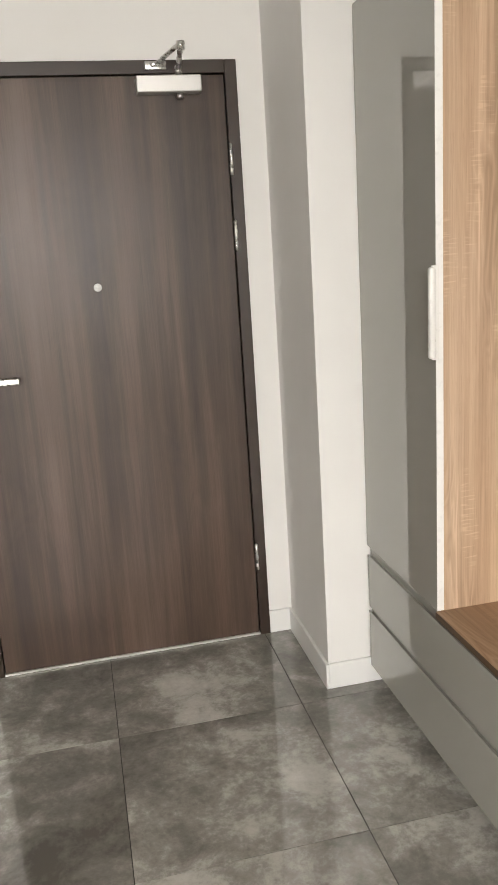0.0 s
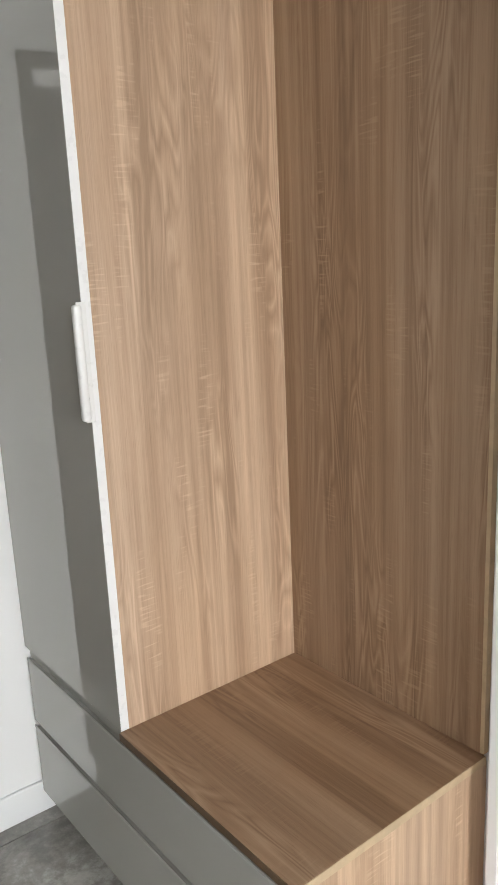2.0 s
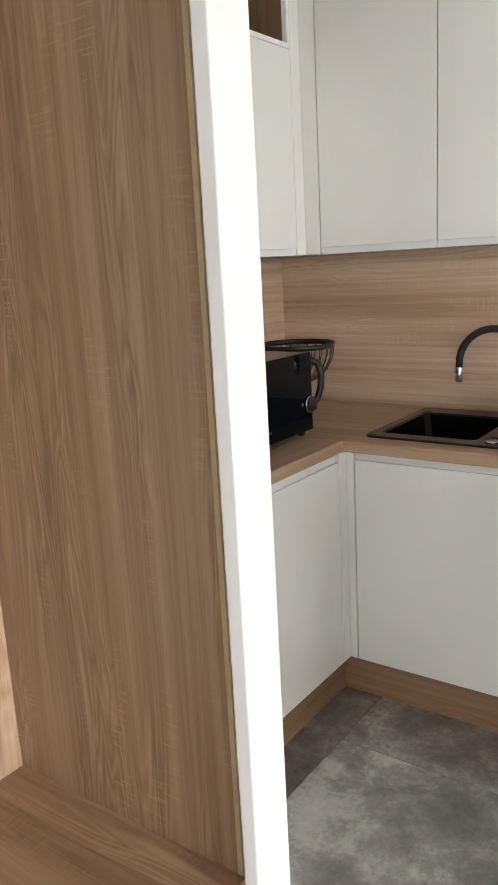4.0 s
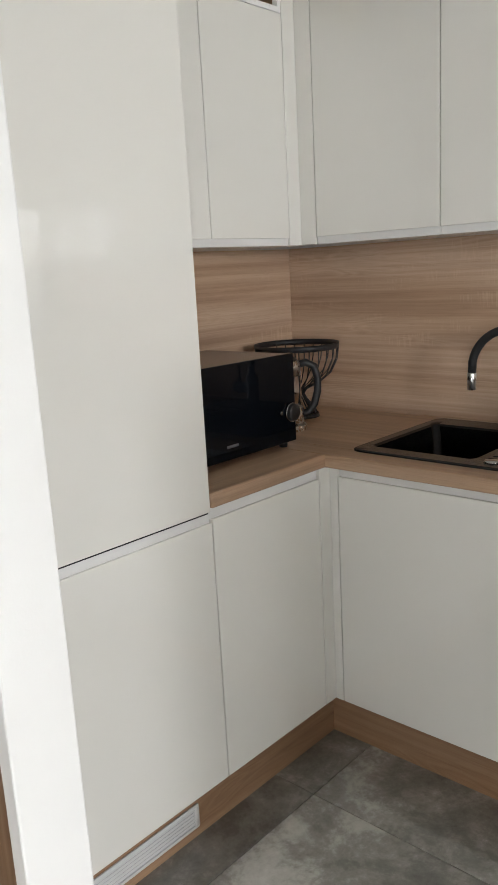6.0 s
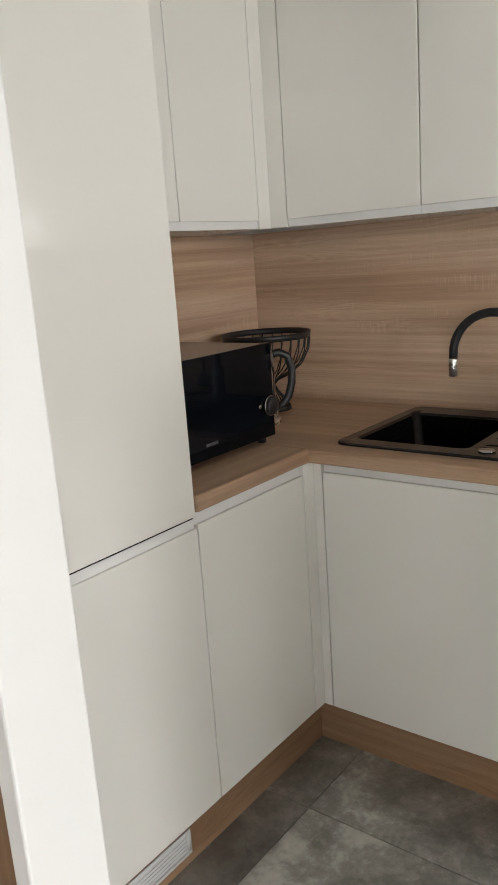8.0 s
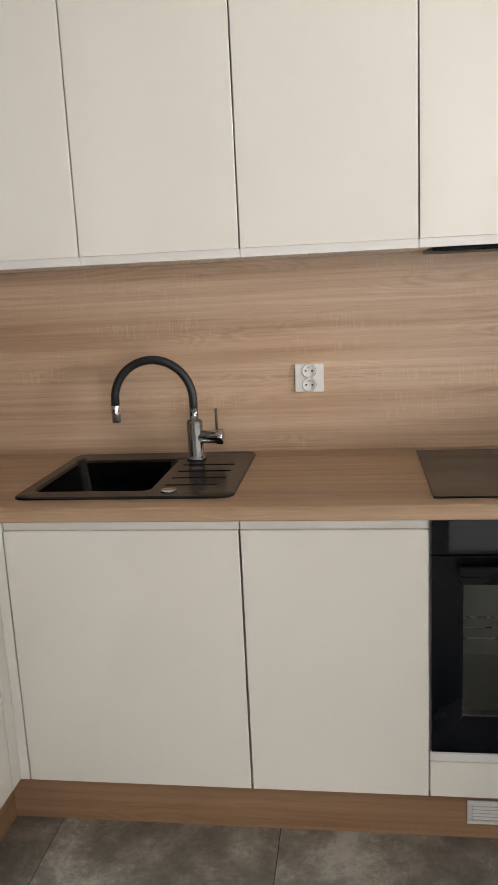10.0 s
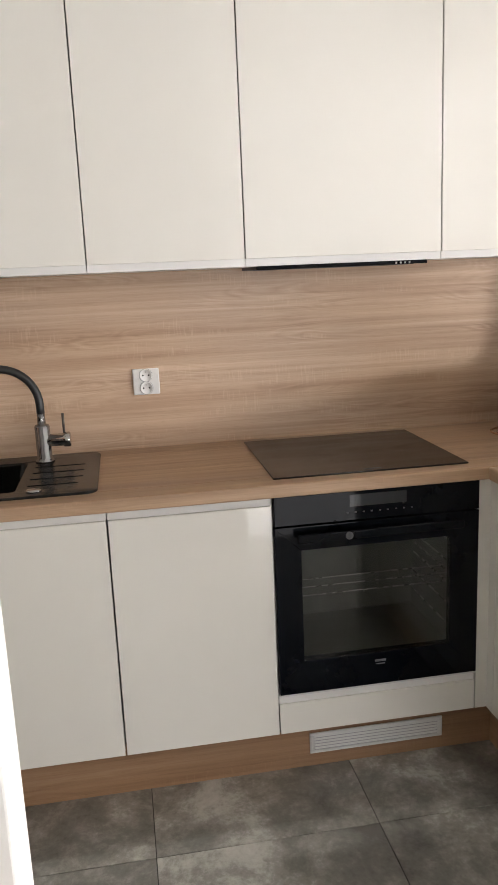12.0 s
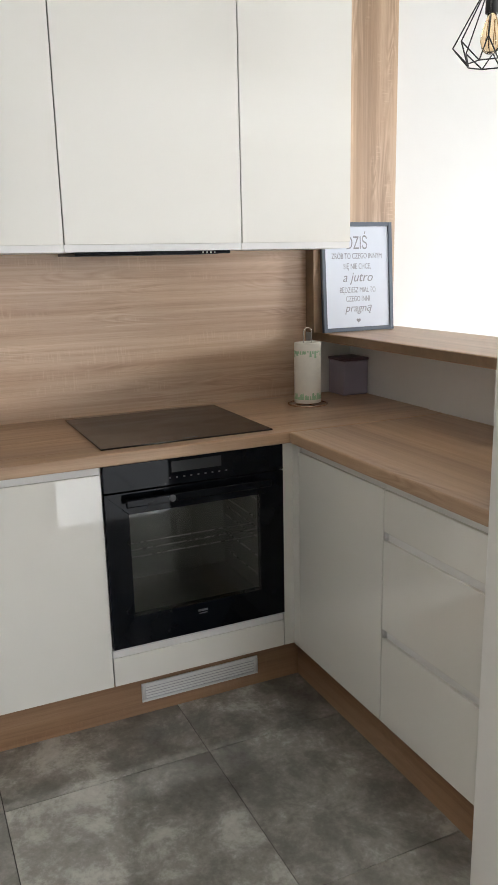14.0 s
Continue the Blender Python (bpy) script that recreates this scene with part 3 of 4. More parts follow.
part("body", join(box(FX + 0.021, 3.31, 0.130, 0.164, 0.152, CB - 0.001), box(FX + 0.021, 3.31, 0.7625, 0.766, 0.152, CB - 0.001), box(FX + 0.021, 3.31, 0.164, 0.7625, 0.152, 0.268), box(3.28, 3.31, 0.164, 0.7625, 0.268, CB - 0.001)), GLOSS_EDGE, oven_unit)
part("lower_panel", box(FX, FX + 0.019, 0.167, 0.765, DB, 0.246, 0.0015), GLOSS, oven_unit, "white gloss panel under the oven")
part("grip_profile", box(FX + 0.006, FX + 0.0205, 0.167, 0.765, 0.246, 0.271), RECESS, oven_unit)
part("filler", box(FX, FX + 0.0205, FP - 0.02, 0.1635, DB, CB - 0.001, 0.001), GLOSS, oven_unit)

pen_door = thing("base_cabinet", (2.45, -0.15, 0.15), "white gloss corner base cabinet in the peninsula", "cabinet", "base cabinets")
part("body", box(2.2095, 3.31, -0.469, FP - 0.021, 0.152, CB - 0.001), GLOSS_EDGE, pen_door)
front_y(pen_door, "door", 2.211, 2.689, DB, DT, face=FP, sign=-1)
part("filler", box(2.691, FX - 0.0005, FP - 0.0195, FP, DB, CB - 0.001, 0.001), GLOSS, pen_door)
part("grip_profile", box(2.211, 2.689, FP - 0.0205, FP - 0.010, DT, CB - 0.001), RECESS, pen_door, "recessed white grip rail")
pen_draw = thing("drawer_unit", (1.9, -0.15, 0.15), "white gloss three-drawer unit in the peninsula", "cabinet")
part("body", box(1.7325, 2.2085, -0.469, FP - 0.021, 0.152, CB - 0.001), GLOSS_EDGE, pen_draw)
for z0, z1 in ((DB, 0.414), (0.440, 0.702), (0.727, DT)):
    front_y(pen_draw, "drawer_front", 1.803, 2.207, z0, z1, "white gloss drawer front", FP, -1)
for z0, z1 in ((0.414, 0.440), (0.702, 0.727), (DT, CB - 0.001)):
    part("grip_profile", box(1.803, 2.207, FP - 0.0205, FP - 0.010, z0, z1), RECESS, pen_draw, "recessed grip channel")
    if z1 < 0.8:
        part("grip_end_cap", box(2.196, 2.2065, FP - 0.018, FP - 0.002, z0 + 0.001, z1 - 0.001), SILVER, pen_draw, "grey grip end cap")
part("filler", box(1.7325, 1.8015, FP - 0.0195, FP, DB, CB - 0.001), GLOSS, pen_draw)

# plinths and vents
structure("plinth_north", box(1.553, KX + 0.015, KY, KY + 0.015, 0, 0.151), KICK_X, "oak plinth under the north cabinets", "plinth")
structure("plinth_east", box(KX, KX + 0.015, KP, KY - 0.0005, 0, 0.151), KICK_Y, "oak plinth under the east cabinets", "plinth")
structure("plinth_peninsula", box(1.7320, KX + 0.015, KP - 0.015, KP - 0.0005, 0, 0.151), KICK_X, "oak plinth under the peninsula", "plinth")


def plinth_vent(m, label):
    """A ventilation grille 0.42 by 0.068, lying in the x-z plane and facing -y, at the pose m."""
    d = thing("plinth_vent", (0, 0, 0), label, "vent", "plinth vents")
    w, h = 0.42, 0.067
    part("frame", join(box(-w / 2, w / 2, -0.005, 0, 0, 0.009, 0.0015), box(-w / 2, w / 2, -0.005, 0, h - 0.009, h, 0.0015), box(-w / 2, -w / 2 + 0.014, -0.005, 0, 0.009, h - 0.009), box(w / 2 - 0.014, w / 2, -0.005, 0, 0.009, h - 0.009)), GREYPLASTIC, d)
    part("backing", box(-w / 2 + 0.014, w / 2 - 0.014, -0.0012, -0.0004, 0.009, h - 0.009), VENTGREY, d)
    for k in range(5):
        z = 0.0125 + k * 0.0098
        part("slat", moved(box(-w / 2 + 0.014, w / 2 - 0.014, -0.004, 0.0, -0.003, 0.003), Matrix.Translation((0, 0, z + 0.002)) @ Matrix.Rotation(radians(-20), 4, "X")), GREYPLASTIC, d)
    d.matrix_basis = m
    return d


plinth_vent(Matrix.Translation((1.981, KY - 0.0004, 0.028)), "light grey slatted vent in the oak plinth under the fridge")
plinth_vent(Matrix.Translation((KX - 0.0004, 0.459, 0.043)) @ Matrix.Rotation(radians(-90), 4, "Z"), "light grey slatted vent in the oak plinth under the oven")

# wall cabinets
WZ, WD, WZT = 1.489, 1.511, 2.60
WFX, WFY = 3.018, 2.132
wall_n = thing("wall_cabinet", (2.6, 2.28, WZ), "white gloss wall cabinet with an open shelf on top", "cabinet", "wall cabinets")
part("body", box(2.2635, WFX + 0.018, WFY + 0.021, 2.430, WZ, 2.146), GLOSS_EDGE, wall_n)
front_y(wall_n, "door", 2.265, 2.6165, WD, 2.146, face=WFY)
front_y(wall_n, "door", 2.6195, 2.960, WD, 2.146, face=WFY)
part("filler", box(2.9625, WFX + 0.0185, WFY, WFY + 0.0205, WZ, WZT, 0.001), GLOSS, wall_n)
part("grip_profile", box(2.265, 2.960, WFY + 0.006, WFY + 0.0205, WZ, WD), RECESS, wall_n, "white grip rail")
part("open_shelf", join(box(2.265, 2.960, WFY + 0.001, 2.43, 2.1475, 2.163), box(2.946, 2.961, WFY + 0.001, 2.43, 2.1635, 2.58), box(2.265, 2.280, WFY + 0.001, 2.43, 2.1635, 2.58), box(2.265, 2.961, WFY + 0.001, 2.43, 2.581, 2.60)), GLOSS_EDGE, wall_n, "open white shelf")
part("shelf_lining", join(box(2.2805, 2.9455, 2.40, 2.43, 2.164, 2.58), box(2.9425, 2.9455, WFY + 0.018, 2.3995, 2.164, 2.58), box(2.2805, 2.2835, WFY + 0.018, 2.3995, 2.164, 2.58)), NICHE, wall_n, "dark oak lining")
vase_profile = [(0.03, 0.0), (0.05, 0.006), (0.062, 0.06), (0.058, 0.12), (0.03, 0.17), (0.026, 0.20), (0.034, 0.21), (0.028, 0.209), (0.02, 0.19), (0.022, 0.17), (0.05, 0.11), (0.054, 0.06), (0.04, 0.013), (0.001, 0.011)]
solid("vase", lathe([(r, z + 2.1636) for r, z in vase_profile], (2.655, 2.215, 0), 28), YELLOW, "yellow glazed vase on the open shelf", "vase")


def wall_unit(y0, y1, label="white gloss handleless wall cabinet"):
    d = thing("wall_cabinet", (3.16, (y0 + y1) / 2, WZ), label, "cabinet", "wall cabinets")
    part("body", box(WFX + 0.021, 3.314, y0 + 0.0005, y1 - 0.0005, WZ, WZT), GLOSS_EDGE, d)
    front_x(d, "door", y0 + 0.0009, y1 - 0.0009, WD, WZT, face=WFX)
    part("grip_profile", box(WFX + 0.006, WFX + 0.0205, y0, y1, WZ, WD), RECESS, d, "white grip rail")
    return d


first = wall_unit(1.650, 2.071)
part("filler", box(WFX, WFX + 0.0195, 2.0735, WFY - 0.0005, WZ, WZT, 0.001), GLOSS, first)
wall_unit(1.219, 1.648)
wall_unit(0.765, 1.217)
wall_unit(0.163, 0.763, "white gloss wall cabinet hiding the cooker hood")
wall_unit(-0.268, 0.161, "end white gloss wall cabinet beside the oak panel")

hood = thing("cooker_hood", (3.16, 0.464, 1.46), "slim black built-in cooker hood under the wall cabinet", "cooker hood")
part("body", box(3.045, 3.30, 0.200, 0.730, 1.479, 1.4885, 0.002), BLACK, hood)
part("front_strip", box(3.034, 3.0448, 0.200, 0.730, 1.478, 1.4885, 0.002), BLACKGLASS, hood)
for k in range(4):
    part("button", box(3.0325, 3.0342, 0.255 + k * 0.014, 0.260 + k * 0.014, 1.4795, 1.4855), WHITEPLASTIC, hood, "small white button")
part("filter", box(3.07, 3.28, 0.23, 0.70, 1.4775, 1.479), BLACK, hood, "steel grease filter")

# worktops: rounded front edges
structure("worktop_north", box(2.263, 2.7155, FY - 0.004, SY, CB, CT, 0.006, 3), OAK_X, "oak-look worktop by the fridge", "worktop")


def slab_with_hole(x0, x1, y0, y1, z0, z1, hx0, hx1, hy0, hy1):
    return join(box(x0, hx0, y0, y1, z0, z1, 0.006, 3), box(hx1, x1, y0, y1, z0, z1), box(hx0 - 0.004, hx1, y0, hy0, z0, z1), box(hx0 - 0.004, hx1, hy1, y1, z0, z1))


structure("worktop_east", slab_with_hole(2.709, SX, -0.469, SY, CB, CT, 2.80, 3.27, 1.27, 1.785), OAK_TOP, "oak-look worktop with sink and hob", "worktop")
structure("worktop_peninsula", box(1.7320, 2.708, -0.469, 0.150, CB, CT, 0.006, 3), OAK_X, "oak-look peninsula worktop", "worktop")
structure("splashback_north", box(2.2635, SX, SY, 2.4445, CT, WZ), SPLASH_X, "oak-look splashback with level grain", "splashback")
structure("splashback_east", box(SX, EAST - 0.0005, -0.25, SY, CT, WZ), SPLASH_Y, "oak-look splashback with level grain", "splashback")
oak_panel = thing("oak_panel", (3.3, -0.44, 1.166), "tall pale oak panel standing on the bar", "panel")
part("board", box(3.262, EAST - 0.001, -0.632, -0.2535, 1.1665, 2.60, 0.0008), OAK_V, oak_panel)
part("edge_band", box(3.263, EAST - 0.001, -0.2532, -0.252, 1.1665, 2.60), OAK_DARKEDGE, oak_panel, "brown edge band")
bar = thing("breakfast_bar", (2.5, -0.49, 1.13), "oak-look raised breakfast bar on the low wall", "bar")
part("board", box(1.732, EAST - 0.001, -0.699, -0.285, 1.130, 1.166, 0.003, 2), OAK_X, bar)
part("front_edge", box(1.732, EAST - 0.001, -0.2848, -0.283, 1.133, 1.163), OAK_DARKEDGE, bar, "brown front edge band")

# ---- appliances ----


def oven():
    d = thing("oven", (2.9, 0.4645, 0.27), "black glass built-in electric oven", "oven")
    x, y0, y1 = 2.726, 0.1665, 0.7625
    part("casing", join(box(2.760, 3.27, y0 + 0.006, y0 + 0.02, 0.275, 0.865), box(2.760, 3.27, y1 - 0.02, y1 - 0.006, 0.275, 0.865), box(2.760, 3.27, y0 + 0.02, y1 - 0.02, 0.275, 0.30), box(2.760, 3.27, y0 + 0.02, y1 - 0.02, 0.76, 0.865), box(3.20, 3.27, y0 + 0.02, y1 - 0.02, 0.30, 0.76)), CAVITY, d, "grey enamelled cavity")
    panel = part("control_panel", box(x, 2.759, y0, y1, 0.786, 0.870, 0.0015), BLACKGLASS, d, "black glass control panel")
    part("display", box(x - 0.0008, x - 0.0001, 0.384, 0.549, 0.826, 0.860), SCREEN, panel, "grey display")
    for k in range(9):
        y = 0.556 - k * 0.0235
        part("touch_mark", box(x - 0.0006, x - 0.0001, y - 0.003, y + 0.003, 0.807, 0.811), PRINT, panel, "pale touch symbol")
    y_in0, y_in1, z_in0, z_in1 = 0.250, 0.690, 0.378, 0.712
    fm = bmesh.new()
    loops = []
    for xx, ya, yb, za, zb in ((x, y0, y1, 0.278, 0.782), (x, y_in0, y_in1, z_in0, z_in1), (2.757, y_in0, y_in1, z_in0, z_in1), (2.757, y0, y1, 0.278, 0.782)):
        loops.append([fm.verts.new(p) for p in ((xx, ya, za), (xx, yb, za), (xx, yb, zb), (xx, ya, zb))])
    for la, lb in zip(loops, loops[1:] + loops[:1]):
        for k in range(4):
            fm.faces.new((la[k], la[(k + 1) % 4], lb[(k + 1) % 4], lb[k]))
    bmesh.ops.recalc_face_normals(fm, faces=fm.faces[:])
    bmesh.ops.bevel(fm, geom=fm.edges[:], offset=0.001, segments=1, affect="EDGES")
    door = part("door", fm, BLACKGLASS, d, "black glass door")
    part("window", box(x + 0.003, x + 0.007, y_in0, y_in1, z_in0, z_in1), OVENGLASS, door, "smoked glass window")
    part("handle", join(box(x - 0.034, x - 0.020, 0.225, 0.705, 0.742, 0.768, 0.004), box(x - 0.021, x - 0.0002, 0.232, 0.250, 0.748, 0.764), box(x - 0.021, x - 0.0002, 0.680, 0.698, 0.748, 0.764)), BLACKGLASS, door, "black bar handle")
    part("handle_badge", lathe([(0.011, 0), (0.011, 0.002), (0.006, 0.003)], (x - 0.034, 0.561, 0.755), 18, "x"), PRINT, door, "small round badge")
    part("logo_bar", join(box(x - 0.0008, x - 0.0001, 0.447, 0.480, 0.349, 0.356), box(x - 0.0008, x - 0.0001, 0.450, 0.478, 0.341, 0.3435)), PRINT, door, "pale maker's mark")
    part("trim", box(x + 0.002, 2.757, y0, y1, 0.2725, 0.2775), GREYPLASTIC, d, "grey lower trim")
    rods = [tube([(2.80 + k * 0.06, 0.19, 0.545), (2.80 + k * 0.06, 0.74, 0.545)], 0.0021, 8) for k in range(3)]
    rods += [tube([(2.80, y, 0.543), (3.14, y, 0.543)], 0.003, 6) for y in (0.195, 0.735)]
    part("rack", join(*rods), STEEL, d, "steel wire rack")
    for z in (0.36, 0.43, 0.50, 0.57, 0.64):
        part("rail", tube([(2.79, 0.188, z), (3.18, 0.188, z)], 0.003, 6), STEEL, d)
    return d


oven()

hob = thing("hob", (3.01, 0.464, CT), "black glass induction hob set in the oak worktop", "hob")
part("glass", box(2.759, 3.265, 0.185, 0.755, CT + 0.0003, CT + 0.0055, 0.0015), HOBGLASS, hob)
part("touch_mark", box(2.775, 2.781, 0.44, 0.49, CT + 0.0056, CT + 0.0059), PRINT, hob, "faint touch symbols")


def sink():
    d = thing("sink", (3.03, 1.52, CT), "black granite sink with a ribbed drainer", "sink")
    x0, x1, y0, y1 = 2.779, 3.286, 1.231, 1.801
    bx0, bx1, by0, by1 = 2.835, 3.195, 1.452, 1.768
    z = CT + 0.007

    def loop(ax0, ax1, ay0, ay1, r, zz, n=6):
        pts = []
        for cx, cy, a0 in ((ax1 - r, ay1 - r, 0), (ax0 + r, ay1 - r, 90), (ax0 + r, ay0 + r, 180), (ax1 - r, ay0 + r, 270)):
            pts += [(cx + r * math.cos(radians(a0 + 90 * k / n)), cy + r * math.sin(radians(a0 + 90 * k / n)), zz) for k in range(n + 1)]
        return pts

    bm = bmesh.new()
    loops = [loop(x0, x1, y0, y1, 0.035, CT + 0.0004), loop(x0, x1, y0, y1, 0.035, CT + 0.004), loop(x0 + 0.004, x1 - 0.004, y0 + 0.004, y1 - 0.004, 0.033, z)]
    inner = [loop(bx0, bx1, by0, by1, 0.022, z), loop(bx0 + 0.006, bx1 - 0.006, by0 + 0.006, by1 - 0.006, 0.02, z - 0.006), loop(bx0 + 0.015, bx1 - 0.015, by0 + 0.015, by1 - 0.015, 0.035, CT - 0.16), loop(bx0 + 0.05, bx1 - 0.05, by0 + 0.05, by1 - 0.05, 0.04, CT - 0.18)]
    rings = [[bm.verts.new(p) for p in lp] for lp in loops + inner]
    for a, b in zip(rings, rings[1:]):
        n = len(a)
        for k in range(n):
            bm.faces.new((a[k], a[(k + 1) % n], b[(k + 1) % n], b[k]))
    bm.faces.new(rings[-1])
    bmesh.ops.recalc_face_normals(bm, faces=bm.faces[:])
    part("basin", bm, GRANITE, d)
    for k in range(4):
        yy0 = 1.275 + 0.012 * (k == 0)
        xx = 2.885 + k * 0.075
        part("drainer_groove", box(xx, xx + 0.008, yy0, 1.425, z - 0.003, z + 0.0009, 0.0008), GROOVE, d, "drainer groove")
    part("overflow_knob", lathe([(0.021, 0), (0.021, 0.003), (0.017, 0.006), (0.001, 0.007)], (2.832, 1.402, z - 0.0002), 24), CHROME, d, "chrome drain knob")
    return d


sink()


def tap():
    x, y, z = 3.195, 1.402, CT + 0.0068
    d = thing("kitchen_tap", (x, y, z), "chrome kitchen tap with a black flexible spout", "tap")
    part("base", lathe([(0.030, z), (0.030, z + 0.004), (0.026, z + 0.008), (0.0235, z + 0.012), (0.0235, z + 0.112), (0.020, z + 0.118), (0.013, z + 0.120), (0.013, z + 0.135), (0.012, z + 0.16)], (x, y, 0), 28), CHROME_DARKENED, d, "polished chrome column, dark reflections put in its colour")
    lever = part("mixer", lathe([(0.020, 0.0), (0.020, 0.062), (0.0235, 0.064), (0.0235, 0.082), (0.021, 0.085)], (x, y - 0.0, z + 0.066), 24, "y"), CHROME, d, "chrome side mixer body")
    part("lever", tube([(x, y - 0.066, z + 0.085), (x, y - 0.066, z + 0.15)], 0.0042, 10), HOOKMETAL, lever, "thin dark lever pin")
    r, cy = 0.1185, y + 0.1185
    pts = [(x, y, z + 0.14), (x, y, z + 0.17)] + arc((x, cy, z + 0.18), r, 180, 10, 20) + [(x, y + 2 * r, z + 0.16)]
    part("spout", tube(pts, 0.0125, 14), RUBBER, d, "black rubber spout")
    part("nozzle", lathe([(0.001, z + 0.1155), (0.0115, z + 0.1155), (0.0135, z + 0.118), (0.0135, z + 0.165), (0.0125, z + 0.168)], (x, y + 2 * r, 0), 18), STEEL, d, "steel nozzle")
    return d


tap()


def microwave():
    d = thing("microwave", (2.53, 2.14, CT), "black glass-fronted microwave on the worktop", "microwave")
    x0, x1, yf = 2.305, 2.754, 1.968
    part("casing", box(x0 + 0.002, x1 - 0.002, yf + 0.018, 2.318, 0.932, 1.183, 0.004), MWTOP, d, "grey metal casing")
    front = part("front", box(x0, x1, yf, yf + 0.018, 0.930, 1.185, 0.003), BLACKGLASS, d, "black glass front")
    dial = part("dial", lathe([(0.026, 0), (0.026, 0.004), (0.024, 0.014), (0.022, 0.016), (0.001, 0.0165)], (2.733, yf, 1.016), 28, "y"), BLACK, front, "black dial")
    part("dial_ring", lathe([(0.0285, 0), (0.0285, 0.006), (0.0265, 0.008), (0.0263, 0.001)], (2.733, yf - 0.0002, 1.016), 28, "y", True), CHROME, dial, "chrome ring")
    part("button", lathe([(0.006, 0), (0.006, 0.004), (0.004, 0.005)], (2.688, yf, 1.020), 14, "y"), CHROME, front, "small button")
    part("logo_bar", box(2.462, 2.508, yf - 0.0006, yf - 0.0001, 0.962, 0.970), PRINT, front, "pale maker's mark")
    for k in range(6):
        part("top_vent", box(2.33 + k * 0.012, 2.337 + k * 0.012, 2.05, 2.12, 1.1825, 1.1834), DARKHOLE, d)
    for x, y in ((2.33, 2.0), (2.73, 2.0), (2.33, 2.29), (2.73, 2.29)):
        part("foot", lathe([(0.012, CT), (0.014, 0.932)], (x, y, 0), 12), BLACK, d)
    return d


microwave()


def kettle():
    x, y = 2.925, 2.165
    d = thing("kettle", (x, y, CT), "polished steel electric kettle with a black handle", "kettle")
    part("base", lathe([(0.078, CT), (0.080, CT + 0.006), (0.078, CT + 0.016), (0.070, CT + 0.019)], (x, y, 0), 36), STEEL, d, "round steel base")
    part("lower_band", lathe([(0.066, CT + 0.020), (0.070, CT + 0.026), (0.070, CT + 0.072), (0.067, CT + 0.075)], (x, y, 0), 36), STEEL, d, "brushed steel band")
    part("glass_body", lathe([(0.066, CT + 0.0755), (0.066, CT + 0.175), (0.062, CT + 0.1752), (0.062, CT + 0.0757)], (x, y, 0), 36, ring=True), CHROME, d, "polished steel body")
    part("upper_band", lathe([(0.066, CT + 0.1755), (0.064, CT + 0.215), (0.058, CT + 0.222)], (x, y, 0), 36), STEEL, d, "brushed steel collar")
    part("lid", lathe([(0.056, CT + 0.2225), (0.050, CT + 0.232), (0.014, CT + 0.236), (0.012, CT + 0.246), (0.001, CT + 0.247)], (x, y, 0), 30), BLACK, d, "black lid")
    u = Vector((0.80, -0.60, 0))
    c = Vector((x, y, CT))
    pts = [c + u * a + Vector((0, 0, b)) for a, b in ((0.058, 0.206), (0.085, 0.212), (0.112, 0.198), (0.124, 0.160), (0.122, 0.115), (0.110, 0.075), (0.090, 0.050), (0.068, 0.044))]
    part("handle", tube(pts, 0.0125, 12), BLACK, d, "black loop handle")
    return d


kettle()


def fruit_basket():
    x, y = 3.125, 2.255
    d = thing("fruit_basket", (x, y, CT), "black wire fruit basket on a wire foot", "basket")
    zt = 1.158
    part("rim", lathe([(0.142, zt - 0.010), (0.145, zt - 0.010), (0.1475, zt + 0.010), (0.1445, zt + 0.010)], (x, y, 0), 48, ring=True), BLACK, d, "flat black rim")
    n = 26
    for k in range(n):
        a = 2 * math.pi * k / n
        prof = [(0.144, zt - 0.004), (0.138, zt - 0.05), (0.115, zt - 0.095), (0.075, zt - 0.128), (0.030, zt - 0.150), (0.020, zt - 0.165), (0.030, zt - 0.185), (0.055, zt - 0.215), (0.068, CT + 0.006)]
        part("wire", tube([(x + r * math.cos(a), y + r * math.sin(a), z) for r, z in prof], 0.0021, 5), BLACK, d)
    part("foot_ring", lathe([(0.066, CT + 0.0002), (0.072, CT + 0.0002), (0.070, CT + 0.012), (0.065, CT + 0.012)], (x, y, 0), 36, ring=True), BLACK, d, "black foot ring")
    part("hub", lathe([(0.018, zt - 0.168), (0.023, zt - 0.166), (0.023, zt - 0.162), (0.018, zt - 0.160)], (x, y, 0), 20), BLACK, d)
    return d


fruit_basket()


